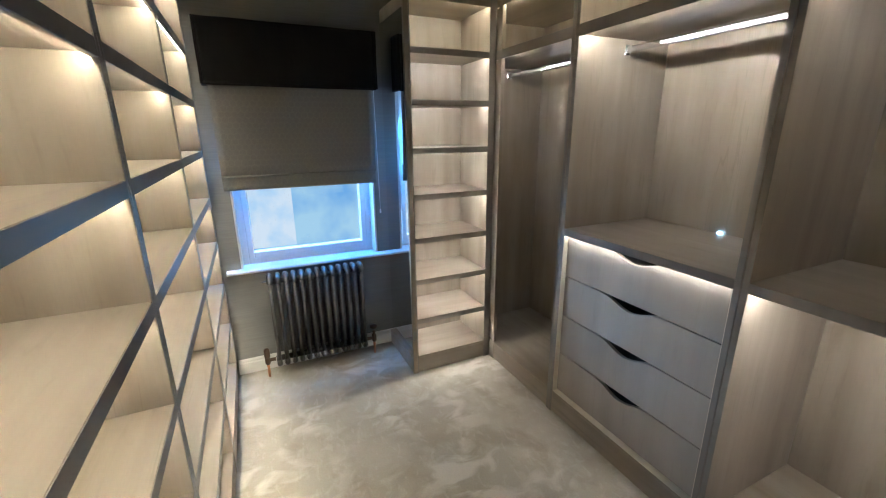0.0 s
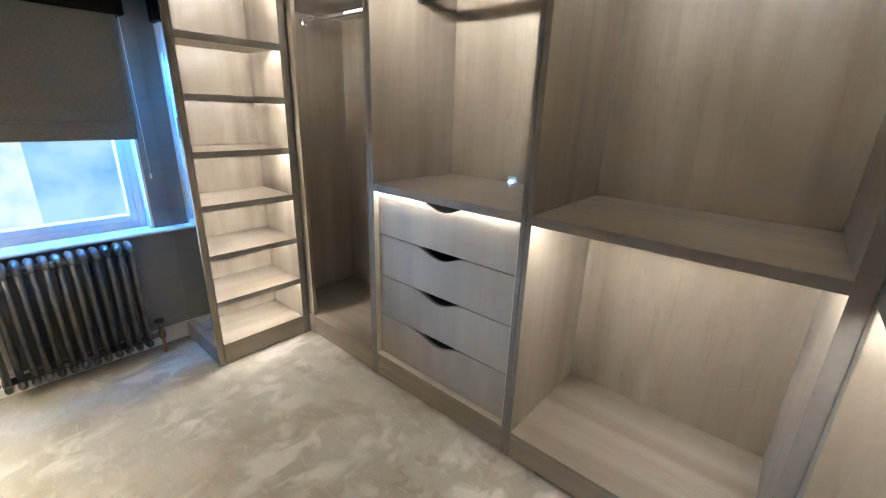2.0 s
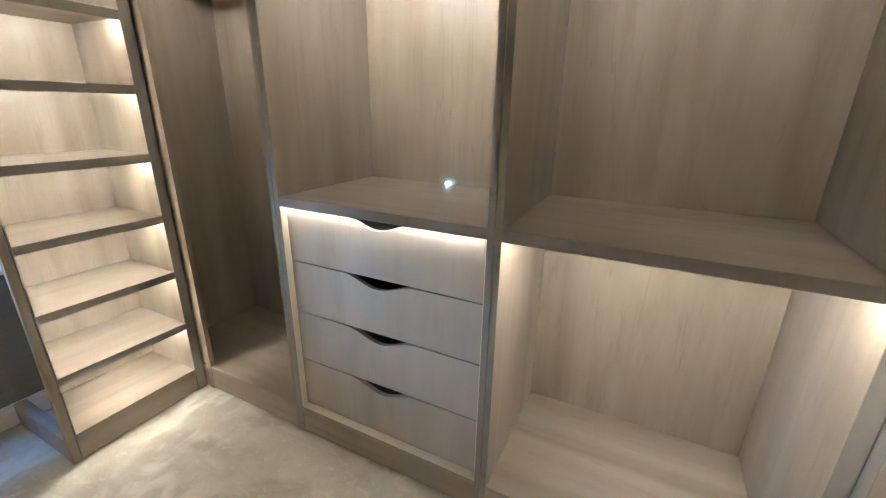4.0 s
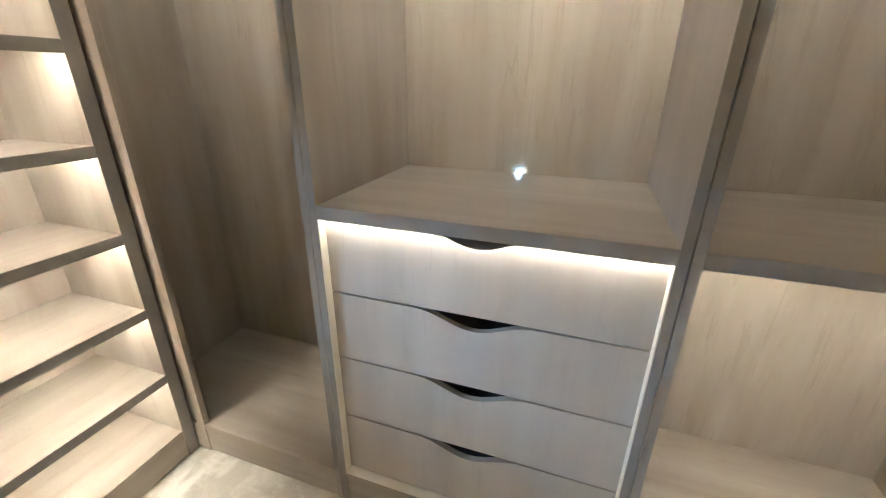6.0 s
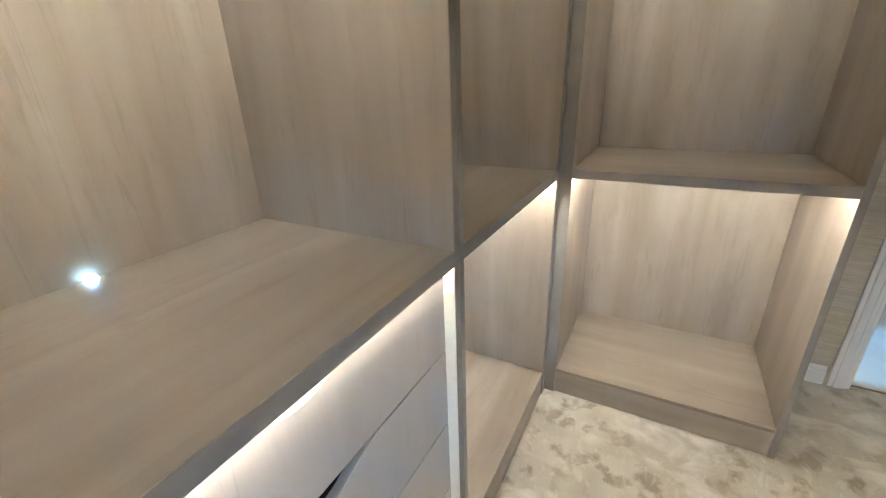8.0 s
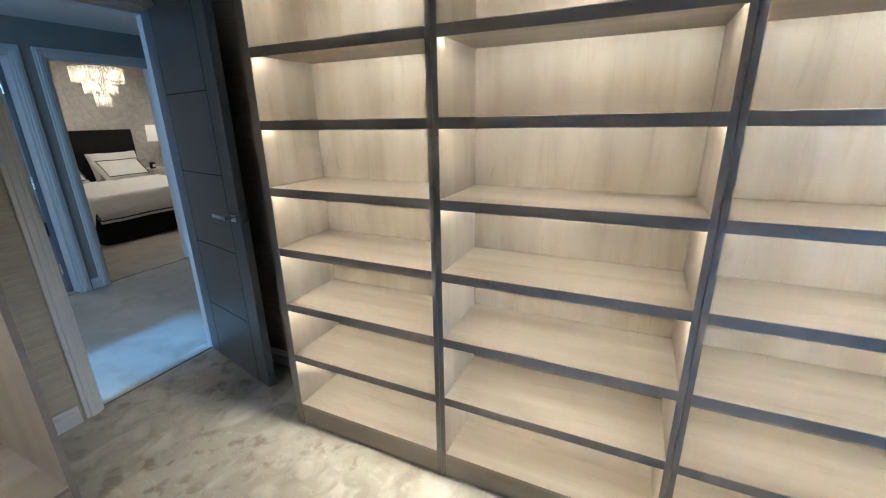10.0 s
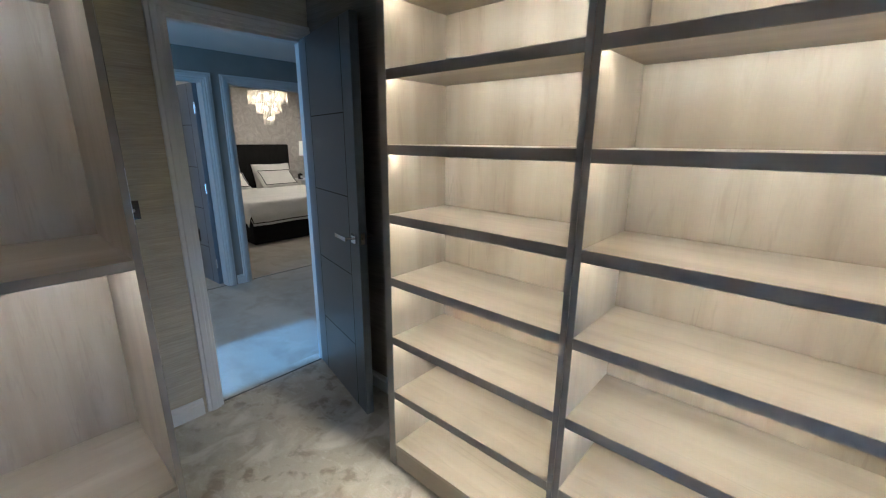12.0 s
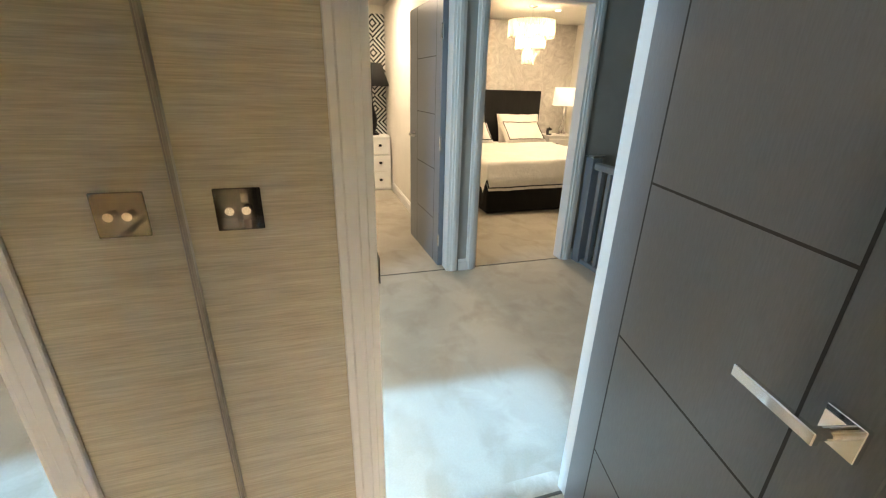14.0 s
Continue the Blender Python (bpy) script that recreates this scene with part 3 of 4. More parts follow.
def sill(name, x0, x1, label):
    bm = prism([(0.0, 0.0), (0.0, 0.022), (0.050, 0.022), (0.058, 0.017), (0.060, 0.011), (0.058, 0.005), (0.050, 0.0)], 0, x1 - x0)
    bmesh.ops.transform(bm, matrix=Matrix(((0, 1, 0, x0), (-1, 0, 0, ROOM_N), (0, 0, 1, 0.703), (0, 0, 0, 1))), verts=bm.verts)
    return tagged(part(name, bm, WHITE_TRIM), label, "window sill", kind="structure")


sill("sill_1", -0.315, 0.740, "white rounded window sill above the radiator")


def pelmet(x0, x1, label):
    """Padded box: front, two gathered returns and a top board."""
    p = thing("pelmet", ((x0 + x1) / 2, ROOM_N, 1.803), 0, label, "pelmet", "window pelmets")
    m = (x1 - x0) / 2
    bm = box(-m + 0.022, m - 0.022, -0.135, -0.112, 0, 0.325, 0)
    bmesh.ops.subdivide_edges(bm, edges=bm.edges[:], cuts=16, use_grid_fill=True)
    for v in bm.verts:
        if v.co.y < -0.12:
            v.co.y -= 0.007 * math.sin(math.pi * v.co.z / 0.325)
        v.co.z += 0.004 * noise.noise(Vector((v.co.x * 5, 3, v.co.z * 4)))
    part("cover", bm, PELMET, p, smooth=True)
    for s in (-1, 1):
        bm = box(min(s * m, s * (m - 0.021)), max(s * m, s * (m - 0.021)), -0.137, -0.002, 0.001, 0.324, 0)
        bmesh.ops.subdivide_edges(bm, edges=bm.edges[:], cuts=12, use_grid_fill=True)
        for v in bm.verts:
            if v.co.y < -0.12:
                v.co.y -= 0.004 * math.sin(v.co.x * 420) + 0.004 * noise.noise(Vector((v.co.x * 40, s, v.co.z * 7)))
            v.co.x += s * 0.004 * noise.noise(Vector((v.co.y * 30, s, v.co.z * 5)))
        part("side_return", bm, PELMET, p, "gathered velvet end", smooth=True)
    part("top_board", box(-m + 0.022, m - 0.022, -0.110, -0.002, 0.305, 0.321, 0.001), BLACK, p)
    part("hem_band", tube([(-m + 0.01, -0.132, 0.001), (0, -0.134, -0.001), (m - 0.01, -0.132, 0.001)], 0.006, 8), PELMET, p, "stitched velvet hem", smooth=True)
    return p


pelmet(-0.288, 0.672, "upholstered black velvet pelmet above the window blind")


def roman_blind(x0, x1, z_fold, z_hem, label, cord=True):
    b = thing("roman_blind", ((x0 + x1) / 2, ROOM_N - 0.065, 0), 0, label, "blind", "window blinds")
    m = (x1 - x0) / 2

    def drape(z0, z1, y, bow):
        bm = bmesh.new()
        nx, nz = 24, 10
        g = [[bm.verts.new((-m + 2 * m * i / nx, y - bow * math.sin(math.pi * j / nz) + 0.002 * noise.noise(Vector((i * 0.4, j * 0.3, z0))), z0 + (z1 - z0) * j / nz)) for i in range(nx + 1)] for j in range(nz + 1)]
        for j in range(nz):
            for i in range(nx):
                bm.faces.new((g[j][i], g[j][i + 1], g[j + 1][i + 1], g[j + 1][i]))
        bm.normal_update()
        bmesh.ops.solidify(bm, geom=bm.faces[:], thickness=0.004)
        return bm

    part("panel", drape(z_fold, 1.98, -0.030, 0.006), BLIND, b, smooth=True)
    part("hem", drape(z_hem, z_fold + 0.03, -0.012, 0.004), BLIND, b, smooth=True)
    part("fold_edge", tube([(-m, -0.031, z_fold), (m, -0.031, z_fold)], 0.006, 10), BLIND, b, smooth=True)
    if cord:
        part("cord", tube([(m + 0.012, -0.02, 1.95), (m + 0.020, -0.02, 1.05)], 0.0013, 6), WHITE_TRIM, b)
        part("cord_pull", lathe([(0.002, 0.028), (0.005, 0.02), (0.006, 0.004), (0.003, 0)], 10, at=(m + 0.020, -0.02, 1.02)), WHITE_TRIM, b)
    return b


roman_blind(-0.258, 0.645, 1.308, 1.226, "grey honeycomb-patterned roman blind lowered halfway")


def radiator():
    x0, n, pitch = -0.082, 13, 0.0475
    zb, zt, y = 0.085, 0.690, 2.800
    r = thing("radiator", (x0, y, 0), 0, "gunmetal column radiator with bronze valves under the window", "radiator")
    bm = bmesh.new()
    for yy in (-0.034, 0.0, 0.034):
        tube([(0, yy, zb + 0.035), (0, yy, zt - 0.035)], 0.0132, 10, bm)
    for z, s in ((zt - 0.03, 1), (zb + 0.03, -1)):
        tube([(0, -0.052, z - s * 0.010), (0, -0.046, z + s * 0.010), (0, -0.025, z + s * 0.026), (0, 0, z + s * 0.030), (0, 0.025, z + s * 0.026), (0, 0.046, z + s * 0.010), (0, 0.052, z - s * 0.010)], [0.010, 0.016, 0.018, 0.019, 0.018, 0.016, 0.010], 10, bm)
    first = part("column", bm, RADIATOR, r, smooth=True)
    for i in range(1, n):
        again(first, r, Matrix.Translation((i * pitch, 0, 0)))
    w = (n - 1) * pitch
    for z in (zt - 0.035, zb + 0.035):
        part("header", tube([(-0.018, 0, z), (w + 0.018, 0, z)], 0.019, 12), RADIATOR, r, smooth=True)
    part("air_vent", tube([(-0.018, 0, zt - 0.035), (-0.045, 0, zt - 0.035)], 0.008, 8), CHROME, r, "small chrome air vent")
    for x, s, head in ((-0.022, -1, 0.20), (w + 0.022, 1, 0.215)):
        xe = x + s * 0.05
        v = part("valve", tube([(x, 0, zb + 0.035), (xe, 0, zb + 0.035)], 0.012, 12), BRONZE, r, "aged bronze radiator valve")
        part("valve_body", lathe([(0.010, -0.03), (0.017, -0.02), (0.017, 0.02), (0.011, 0.03), (0.009, 0.055)], 14, at=(xe, 0, zb + 0.035)), BRONZE, v, smooth=True)
        if s > 0:
            part("hand_wheel", lathe([(0.010, 0.055), (0.024, 0.060), (0.027, 0.068), (0.024, 0.078), (0.008, 0.082)], 18, at=(xe, 0, zb + 0.055)), BRONZE, v, smooth=True)
        else:
            part("cap", lathe([(0.016, 0.02), (0.019, 0.03), (0.018, 0.075), (0.010, 0.085)], 16, at=(xe, 0, zb + 0.035)), BRONZE, v, smooth=True)
        part("pipe", tube([(xe, 0, 0.0), (xe, 0, zb + 0.01)], 0.0085, 10), COPPER, v, "bare copper pipe", smooth=True)
    return r


radiator()


# ---- fitted furniture ----
TS = 0.022


def led(parent, x0, x1, y, z, down=False, run="shelf run"):
    """A strip in a slanted channel behind the front lip, shining down and back."""
    bm = bmesh.new()
    low, deep = (0.0028, 0.0110) if down else (0.0085, 0.0020) if run in ("rail run", "hanging run", "deep run") else (0.0080, 0.0065)
    tri = [(y, z - low), (y, z - 0.0005), (y + deep, z - 0.0005)]
    a = [bm.verts.new((x0, u, w)) for u, w in tri]
    b = [bm.verts.new((x1, u, w)) for u, w in tri]
    for i in range(3):
        k = (i + 1) % 3
        bm.faces.new((a[i], b[i], b[k], a[k]))
    bm.faces.new(a)
    bm.faces.new(b[::-1])
    part("led_strip", bm, LED_MATS[run], parent, "glowing warm led strip")


def shelf(parent, x0, x1, d, top, t=0.034, lit=True, name="shelf", down=False, run="shelf run"):
    if not lit:
        return part(name, box(x0, x1, 0.0, d, top - t, top, 0.0012), WOOD_H, parent)
    lip, up = (0.003 if down else 0.011), 0.009
    bm = bmesh.new()
    outline = [(0, top - t + 0.001), (0.001, top - t), (lip, top - t), (lip, top - t + up), (d, top - t + up), (d, top), (0.001, top), (0, top - 0.001)]
    a = [bm.verts.new((x0, y, z)) for y, z in outline]
    b = [bm.verts.new((x1, y, z)) for y, z in outline]
    for i in range(8):
        j = (i + 1) % 8
        bm.faces.new((a[i], b[i], b[j], a[j]))
    bm.faces.new((a[0], a[1], a[2], a[3], a[6], a[7]))
    bm.faces.new((a[3], a[4], a[5], a[6]))
    bm.faces.new((b[7], b[6], b[3], b[2], b[1], b[0]))
    bm.faces.new((b[6], b[5], b[4], b[3]))
    s = part(name, bm, WOOD_H, parent)
    if name == "shelf":
        # thin front skin that carries the edge's shade in its colour
        part("shaded_edge", box(x0 + 0.0004, x1 - 0.0004, -0.0012, -0.0001, top - t + 0.0012, top - 0.0012, 0), EDGE_SHADED, s, "edge band darkened for shade")
    led(s, x0 + 0.004, x1 - 0.004, lip + 0.001, top - t + up, down, run)
    return s


def carcass(name, loc, rz, w, d, h, label, category, group="", left=TS, right=TS, base=0.12, shelves=(), t=0.034, top=True, plinth_back=0.003):
    """An open fitted unit: local x along its front, y into it."""
    u = thing(name, loc, rz, label, category, group)
    part("side_panel", box(0.0009, left, 0, d, 0, h, 0.0012), WOOD_V, u)
    part("side_panel", box(w - right, w - 0.0009, 0, d, 0, h, 0.0012), WOOD_V, u)
    # front edges of both sides, darkened in colour for shade
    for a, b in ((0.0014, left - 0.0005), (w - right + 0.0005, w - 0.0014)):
        part("shaded_edge", box(a, b, -0.0012, -0.0001, 0.001, h - 0.001, 0), EDGE_SHADED, u, "edge band darkened for shade")
    part("back_panel", box(left, w - right, d - 0.010, d, base, h - 0.01, 0), WOOD_V, u)
    part("plinth", box(left, w - right, plinth_back, 0.022, 0.004, base - 0.0185, 0.001), WOOD_H, u)
    part("base_board", box(left, w - right, 0.0, d - 0.010, base - 0.018, base, 0.001), WOOD_H, u)
    for z in shelves:
        run = "shelf run" if name == "shoe_shelving" else "tower run" if name == "shoe_tower" else "drawer run" if name == "drawer_unit" and z < 1.5 else "worktop run" if z < 1.5 else "deep run" if name == "open_unit" else "hanging run" if name == "hanging_unit" else "rail run"
        shelf(u, left, w - right, d - 0.0135, z, 0.050 if z == 2.0 else t, down=name == "drawer_unit" and z < 1.5, run=run)
    if top:
        shelf(u, left, w - right, d - 0.0105, h, 0.05, True, "top_panel")
    return u


SHOE_TOPS = [0.399, 0.664, 0.929, 1.192, 1.457, 1.722, 1.988]
SHOE_D, H = 0.34, 2.275
for y0, y1, a, b in ((0.407, 1.213, 0.042, 0.020), (1.213, 2.029, 0.021, 0.019), (2.029, 2.895, 0.019, 0.03)):
    carcass("shoe_shelving", (-0.34, y0, 0), 90, y1 - y0, SHOE_D, H, "pale oak open shoe shelving bay lit by warm strips", "shelving", "shoe shelving bays", a, b, 0.120, SHOE_TOPS, 0.036)

# shoe tower beside the window
TOWER_TOPS = [0.388, 0.656, 0.923, 1.190, 1.459, 1.724, 1.992]
u = carcass("shoe_tower", (0.7445, 2.410, 0), 0, 0.5455, 0.37, H, "narrow pale oak shoe tower with seven lit shelves", "shelving", "", 0.006, 0.045, 0.125, TOWER_TOPS, 0.034)
part("front_post", box(-0.0285, -0.0003, 0, 0.022, 0, H, 0.0012), WOOD_V, u)
part("side_return", box(-0.0003, 0.006, 0.3705, 0.506, 0, H, 0), WOOD_V, u)
mr = thing("wall_mirror", (0.7440, 2.67, 0), 0, "tall frameless mirror on the side of the shoe tower", "mirror")
part("mirror_glass", box(-0.003, 0.0, -0.236, 0.249, 0.108, 2.2, 0.0005), MIRROR, mr)
part("side_plinth", box(-0.026, -0.0003, 0.0225, 0.490, 0, 0.105, 0.001), WOOD_H, u)

RUN_X, RUN_D = 1.29, 0.592
WORK = 1.074
BAY_A, BAY_B, BAY_END = 1.744, 0.880, -0.009      # where the bays of the long run meet


def rod(parent, x0, x1, y, z, lit_from):
    r = part("hanging_rod", box(x0, x1, y - 0.008, y + 0.008, z - 0.015, z + 0.015, 0.006, seg=2), CHROME, parent, "flat chrome hanging rod")
    bm = bmesh.new()
    for i in range(int((lit_from[1] - lit_from[0]) / 0.016)):
        a = lit_from[0] + 0.016 * i
        box(a, a + 0.0105, y - 0.0105, y - 0.0078, z - 0.0036, z + 0.0036, 0, bm)
    part("rod_beads", bm, ROD_BEADS, r, "row of glowing cool beads along the rod")
    for x in (x0, x1 - 0.006):
        part("rod_socket", box(x, x + 0.006, y - 0.014, y + 0.014, z - 0.022, z + 0.022, 0.002), CHROME, r)


# hanging bay in the corner
u = carcass("hanging_unit", (RUN_X, 2.742, 0), -90, 2.742 - BAY_A, RUN_D, H, "pale oak full-length hanging bay with a lit rod", "wardrobe", "", 0.022, 0.022, 0.132, [2.0], 0.050)
part("corner_filler", box(0.358, 0.394, -0.001, 0.022, 0, H, 0.001), WOOD_V, u)
part("corner_filler", box(0.30, 0.3575, 0.012, 0.030, 0, H, 0.001), WOOD_V, u)
rod(u, 0.022, 2.742 - BAY_A - 0.022, 0.30, 1.914, (0.45, 0.98))

# drawer bay
DW = BAY_A - BAY_B
u = carcass("drawer_unit", (RUN_X, BAY_A, 0), -90, DW, RUN_D, H, "pale oak bay with four scooped drawers under a worktop", "drawers", "", TS, TS, 0.134, [WORK, 2.0], 0.036)
rod(u, TS, DW - TS, 0.30, 1.914, (0.21, DW - TS - 0.004))


def drawer(parent, z0, z1):
    """A drawer front whose top edge dips into a finger scoop."""
    x0, x1 = TS + 0.003, DW - TS - 0.003
    cx, half, dip = (x0 + x1) / 2, 0.165, 0.040
    outline = [(x0, z0), (x1, z0), (x1, z1)]
    for i in range(25):
        s = 1 - 2 * i / 24
        e = 0.5 + 0.5 * math.cos(math.pi * s)
        outline.append((cx + half * s, z1 - dip * e ** 1.15))
    outline.append((x0, z1))
    bm = prism(outline, 0.028, 0.047)
    d = part("drawer", bm, WOOD_PALER, parent)
    # Box painted black so the gaps round the front look shaded.
    part("drawer_box", box(x0 - 0.002, x1 + 0.002, 0.0475, RUN_D - 0.06, z0 - 0.002, z1 - 0.048, 0), GAP_BLACK, d, "drawer box, black to paint the shade in the gaps")
    return d


# Cream skins over the reveals, far paler than the carcass wood.
for a, b in ((TS + 0.0002, TS + 0.0027), (DW - TS - 0.0027, DW - TS - 0.0002)):
    part("side_strip", box(a, b, 0.0005, 0.040, 0.1365, WORK - 0.037, 0), CREAM, u, "cream strip beside the drawers")
part("ledge_strip", box(TS + 0.0002, DW - TS - 0.0002, 0.0005, 0.040, 0.1342, 0.1364, 0), CREAM, u, "cream ledge below the drawers")

for z0, z1 in ((0.1430, 0.3690), (0.3740, 0.5950), (0.6000, 0.8160), (0.8210, 1.036)):
    drawer(u, z0, z1)

pk = thing("cable_port_light", (RUN_X + RUN_D - 0.022, 1.308, WORK), 0, "small round cool-white light at the back of the worktop", "light")
part("lens", lathe([(0.012, 0), (0.012, 0.004), (0.009, 0.009), (0.003, 0.011)], 18), PUCK, pk, smooth=True)

# near bay
carcass("open_unit", (RUN_X, BAY_B, 0), -90, BAY_B - BAY_END, RUN_D, H, "pale oak open bay with one deep lit shelf", "wardrobe", "open wardrobe bays", TS, 0.044, 0.130, [WORK, 2.0], 0.036)

# end bay beside the door
u = carcass("open_unit", (RUN_X + 0.03, -0.010, 0), 180, RUN_X + 0.03 - 0.386, 0.60, H, "pale oak open bay with its side faced by a mirror", "wardrobe", "open wardrobe bays", 0.078, 0.024, 0.136, [WORK, 2.0], 0.036)
mr = thing("wall_mirror", (0.3855, -0.31, 0), 0, "tall frameless mirror on the side of the wardrobe bay", "mirror")
part("mirror_glass", box(-0.002, 0.0, -0.295, 0.290, 0.004, 2.2, 0.0005), MIRROR, mr)
# A dark strip stands in for the shadow between mirror and wall.
part("gap_shadow", box(-0.008, 0.0, -0.3195, -0.300, 0.0, 2.2, 0.002), EDGE_SHADED, mr, "slim dark strip painted as the corner's gap shadow")


# ---- switches and sockets ----
def plate(name, loc, rz, w, h, material, label, category, dials=(), rockers=()):
    p = thing(name, loc, rz, label, category)
    part("plate", box(-w / 2, w / 2, -0.005, 0, -h / 2, h / 2, 0.0015), material, p)
    for x in dials:
        bm = tube([(x, -0.004, 0), (x, -0.018, 0)], 0.0085, 18)
        part("dial", bm, CHROME, p, "round chrome dimmer dial")
    for x in rockers:
        part("rocker", box(x - 0.008, x + 0.008, -0.008, -0.004, 0.006, 0.026, 0.001), BLACK, p)
    return p


plate("light_switch", (0.283, ROOM_S, 1.156), 180, 0.086, 0.086, mat("black nickel", (0.11, 0.105, 0.10), 0.04, 1.0), "square black nickel dimmer plate with two chrome dials", "light switch", (-0.015, 0.015))
plate("wall_socket", (ROOM_W, 0.082, 0.487), 90, 0.146, 0.086, BLACK, "black double wall socket behind the open door", "socket", (), (-0.05, 0.05))

se = thing("alarm_sensor", (-0.635, ROOM_S, 2.295), 0, "small white alarm sensor high in the corner", "sensor")
part("body", box(-0.028, 0.028, 0.001, 0.04, -0.06, 0.06, 0.008, seg=3), WHITE_TRIM, se, smooth=True)


# ---- landing ----
def balustrade():
    b = thing("balustrade", (-2.005, -2.585, 0), 0, "dark stair balustrade with a chrome-capped newel post", "balustrade")
    n = part("newel_post", box(-0.045, 0.045, -0.045, 0.045, 0, 0.90, 0.004), DOOR, b)
    part("cap", box(-0.058, 0.058, -0.058, 0.058, 0.90, 0.922, 0.004), CHROME, n, "chrome post cap")
    part("handrail", box(-0.030, 0.030, 0.046, 1.5, 0.81, 0.865, 0.012, seg=2), DOOR, b)
    part("base_rail", box(-0.025, 0.025, 0.046, 1.5, 0.0, 0.04, 0.004), DOOR, b)
    first = part("spindle", box(-0.02, 0.02, -0.02, 0.02, 0.04, 0.812, 0.003), DOOR, b)
    first.location = (0, 0.12, 0)
    for i in range(1, 13):
        again(first, b, Matrix.Translation((0, 0.12 + 0.11 * i, 0)))


balustrade()


def downlight(loc, power, size=0.07, color=(1.0, 0.84, 0.64)):
    d = thing("downlight", loc, 0, "small round recessed ceiling downlight, lit; some added out of view", "ceiling light", "downlights")
    part("bezel", lathe([(0.030, -0.001), (0.045, -0.001), (0.045, -0.006), (0.034, -0.008)], 24), WHITE_TRIM, d, smooth=True)
    part("lens", lathe([(0.029, -0.0085), (0.029, -0.0105)], 20), SPOT, d)
    l = bpy.data.lights.new("downlight lamp", 'AREA')
    l.shape, l.size, l.energy, l.color = 'DISK', size, power, color
    o = new("downlight_lamp", l)
    o.matrix_world = look((loc[0], loc[1], loc[2] - 0.02), (loc[0], loc[1], 0))
    return d


# Added out of view to light the landing.
downlight((0.95, -1.75, HALL), 8)
downlight((-3.05, -5.2, BED_CEIL), 8.5, 0.07, (1.0, 0.83, 0.62))
# This one and the next are added to brighten the bedrooms.
downlight((-1.9, -4.0, BED_CEIL), 9.5, 0.07, (1.0, 0.83, 0.62))
downlight((-0.3, -4.6, BED_CEIL), 14, 0.07, (1.0, 0.86, 0.68))


def landing_window():
    f = thing("window_3", (2.26, -1.16, 0.25), 90, "tall white window at the end of the landing", "window", kind="structure")
    fr = bmesh.new()
    for a, b, c, d in ((-0.36, -0.32, 0, 1.9), (0.32, 0.36, 0, 1.9), (-0.32, 0.32, 0, 0.05), (-0.32, 0.32, 1.85, 1.9)):
        box(a, b, -0.03, 0.03, c, d, 0.003, fr)
    part("window_frame", fr, UPVC, f)
    g = part("pane", box(-0.32, 0.32, -0.004, 0.004, 0.05, 1.85, 0), GLASS, f)
    g.visible_shadow = False


landing_window()


# ---- bedroom ----
def bed():
    x0, x1, yf, yh = -3.46, -1.70, -4.06, -6.18
    cx = (x0 + x1) / 2
    b = thing("bed", (cx, (yf + yh) / 2, 0), 0, "double bed with a black velvet base and tall headboard", "bed")
    m, L = (x1 - x0) / 2, (yf - yh) / 2
    part("base", box(-m + 0.03, m - 0.03, -L, L, 0.01, 0.34, 0.02, seg=2), PELMET, b, "black velvet bed base")
    part("mattress", box(-m + 0.02, m - 0.02, -L, L - 0.01, 0.342, 0.58, 0.05, seg=3), LINEN, b, smooth=True)
    hb = part("headboard", box(-m - 0.03, m + 0.03, -L - 0.10, -L - 0.005, 0, 1.372, 0.012, seg=2), PELMET, b, "black velvet winged headboard")
    part("headboard_rim", box(m - 0.05, m + 0.035, -L - 0.10, -L + 0.06, 0, 1.375, 0.012, seg=2), PELMET, hb)
    return b, cx, (yf + yh) / 2, m, L


b, bx, by, bm_, bl_ = bed()


def duvet(cx, cy, m, L):
    d = thing("duvet", (cx, cy, 0), 0, "white duvet with a black border line, falling over the foot", "duvet")
    bm = bmesh.new()
    nu, nv = 60, 50

    def at(i, j):
        x = -m - 0.30 + (2 * m + 0.60) * i / nu
        y = -L + 0.55 + (2 * L - 0.55 + 0.36) * j / nv
        ox, oy = max(0, abs(x) - m - 0.01), max(0, y - L - 0.015)
        z = 0.625 + 0.018 * noise.noise(Vector((x * 2.3, y * 2.1, 1))) + 0.008 * noise.noise(Vector((x * 7, y * 6, 4)))
        px, py = x, y
        if ox:
            px = math.copysign(m + 0.012 + 0.05 * min(1, ox * 5) + 0.015 * math.sin(y * 9), x)
            z -= ox
        if oy:
            py = L + 0.016 + 0.035 * min(1, oy * 5) + 0.010 * math.sin(x * 8)
            z -= oy * (0.95 if not ox else 0.6)
        return px, py, max(z, 0.03)

    g = [[bm.verts.new(at(i, j)) for i in range(nu + 1)] for j in range(nv + 1)]
    for j in range(nv):
        for i in range(nu):
            bm.faces.new((g[j][i], g[j][i + 1], g[j + 1][i + 1], g[j + 1][i]))
    line = [tuple(g[nv - 1][i].co + Vector((0, 0.006, 0.004))) for i in range(0, nu + 1)]
    sides = [[tuple(g[j][i].co + Vector((s * 0.006, 0, 0.004))) for j in range(0, nv + 1)] for i, s in ((0, -1), (nu, 1))]
    part("cover", bm, LINEN, d, smooth=True)
    part("border_line", tube(line, 0.008, 6), PIPING, d, "black border line")
    for s in sides:
        part("border_line", tube(s, 0.008, 6), PIPING, d, "black border line")
    return d


duvet(bx, by, bm_, bl_)


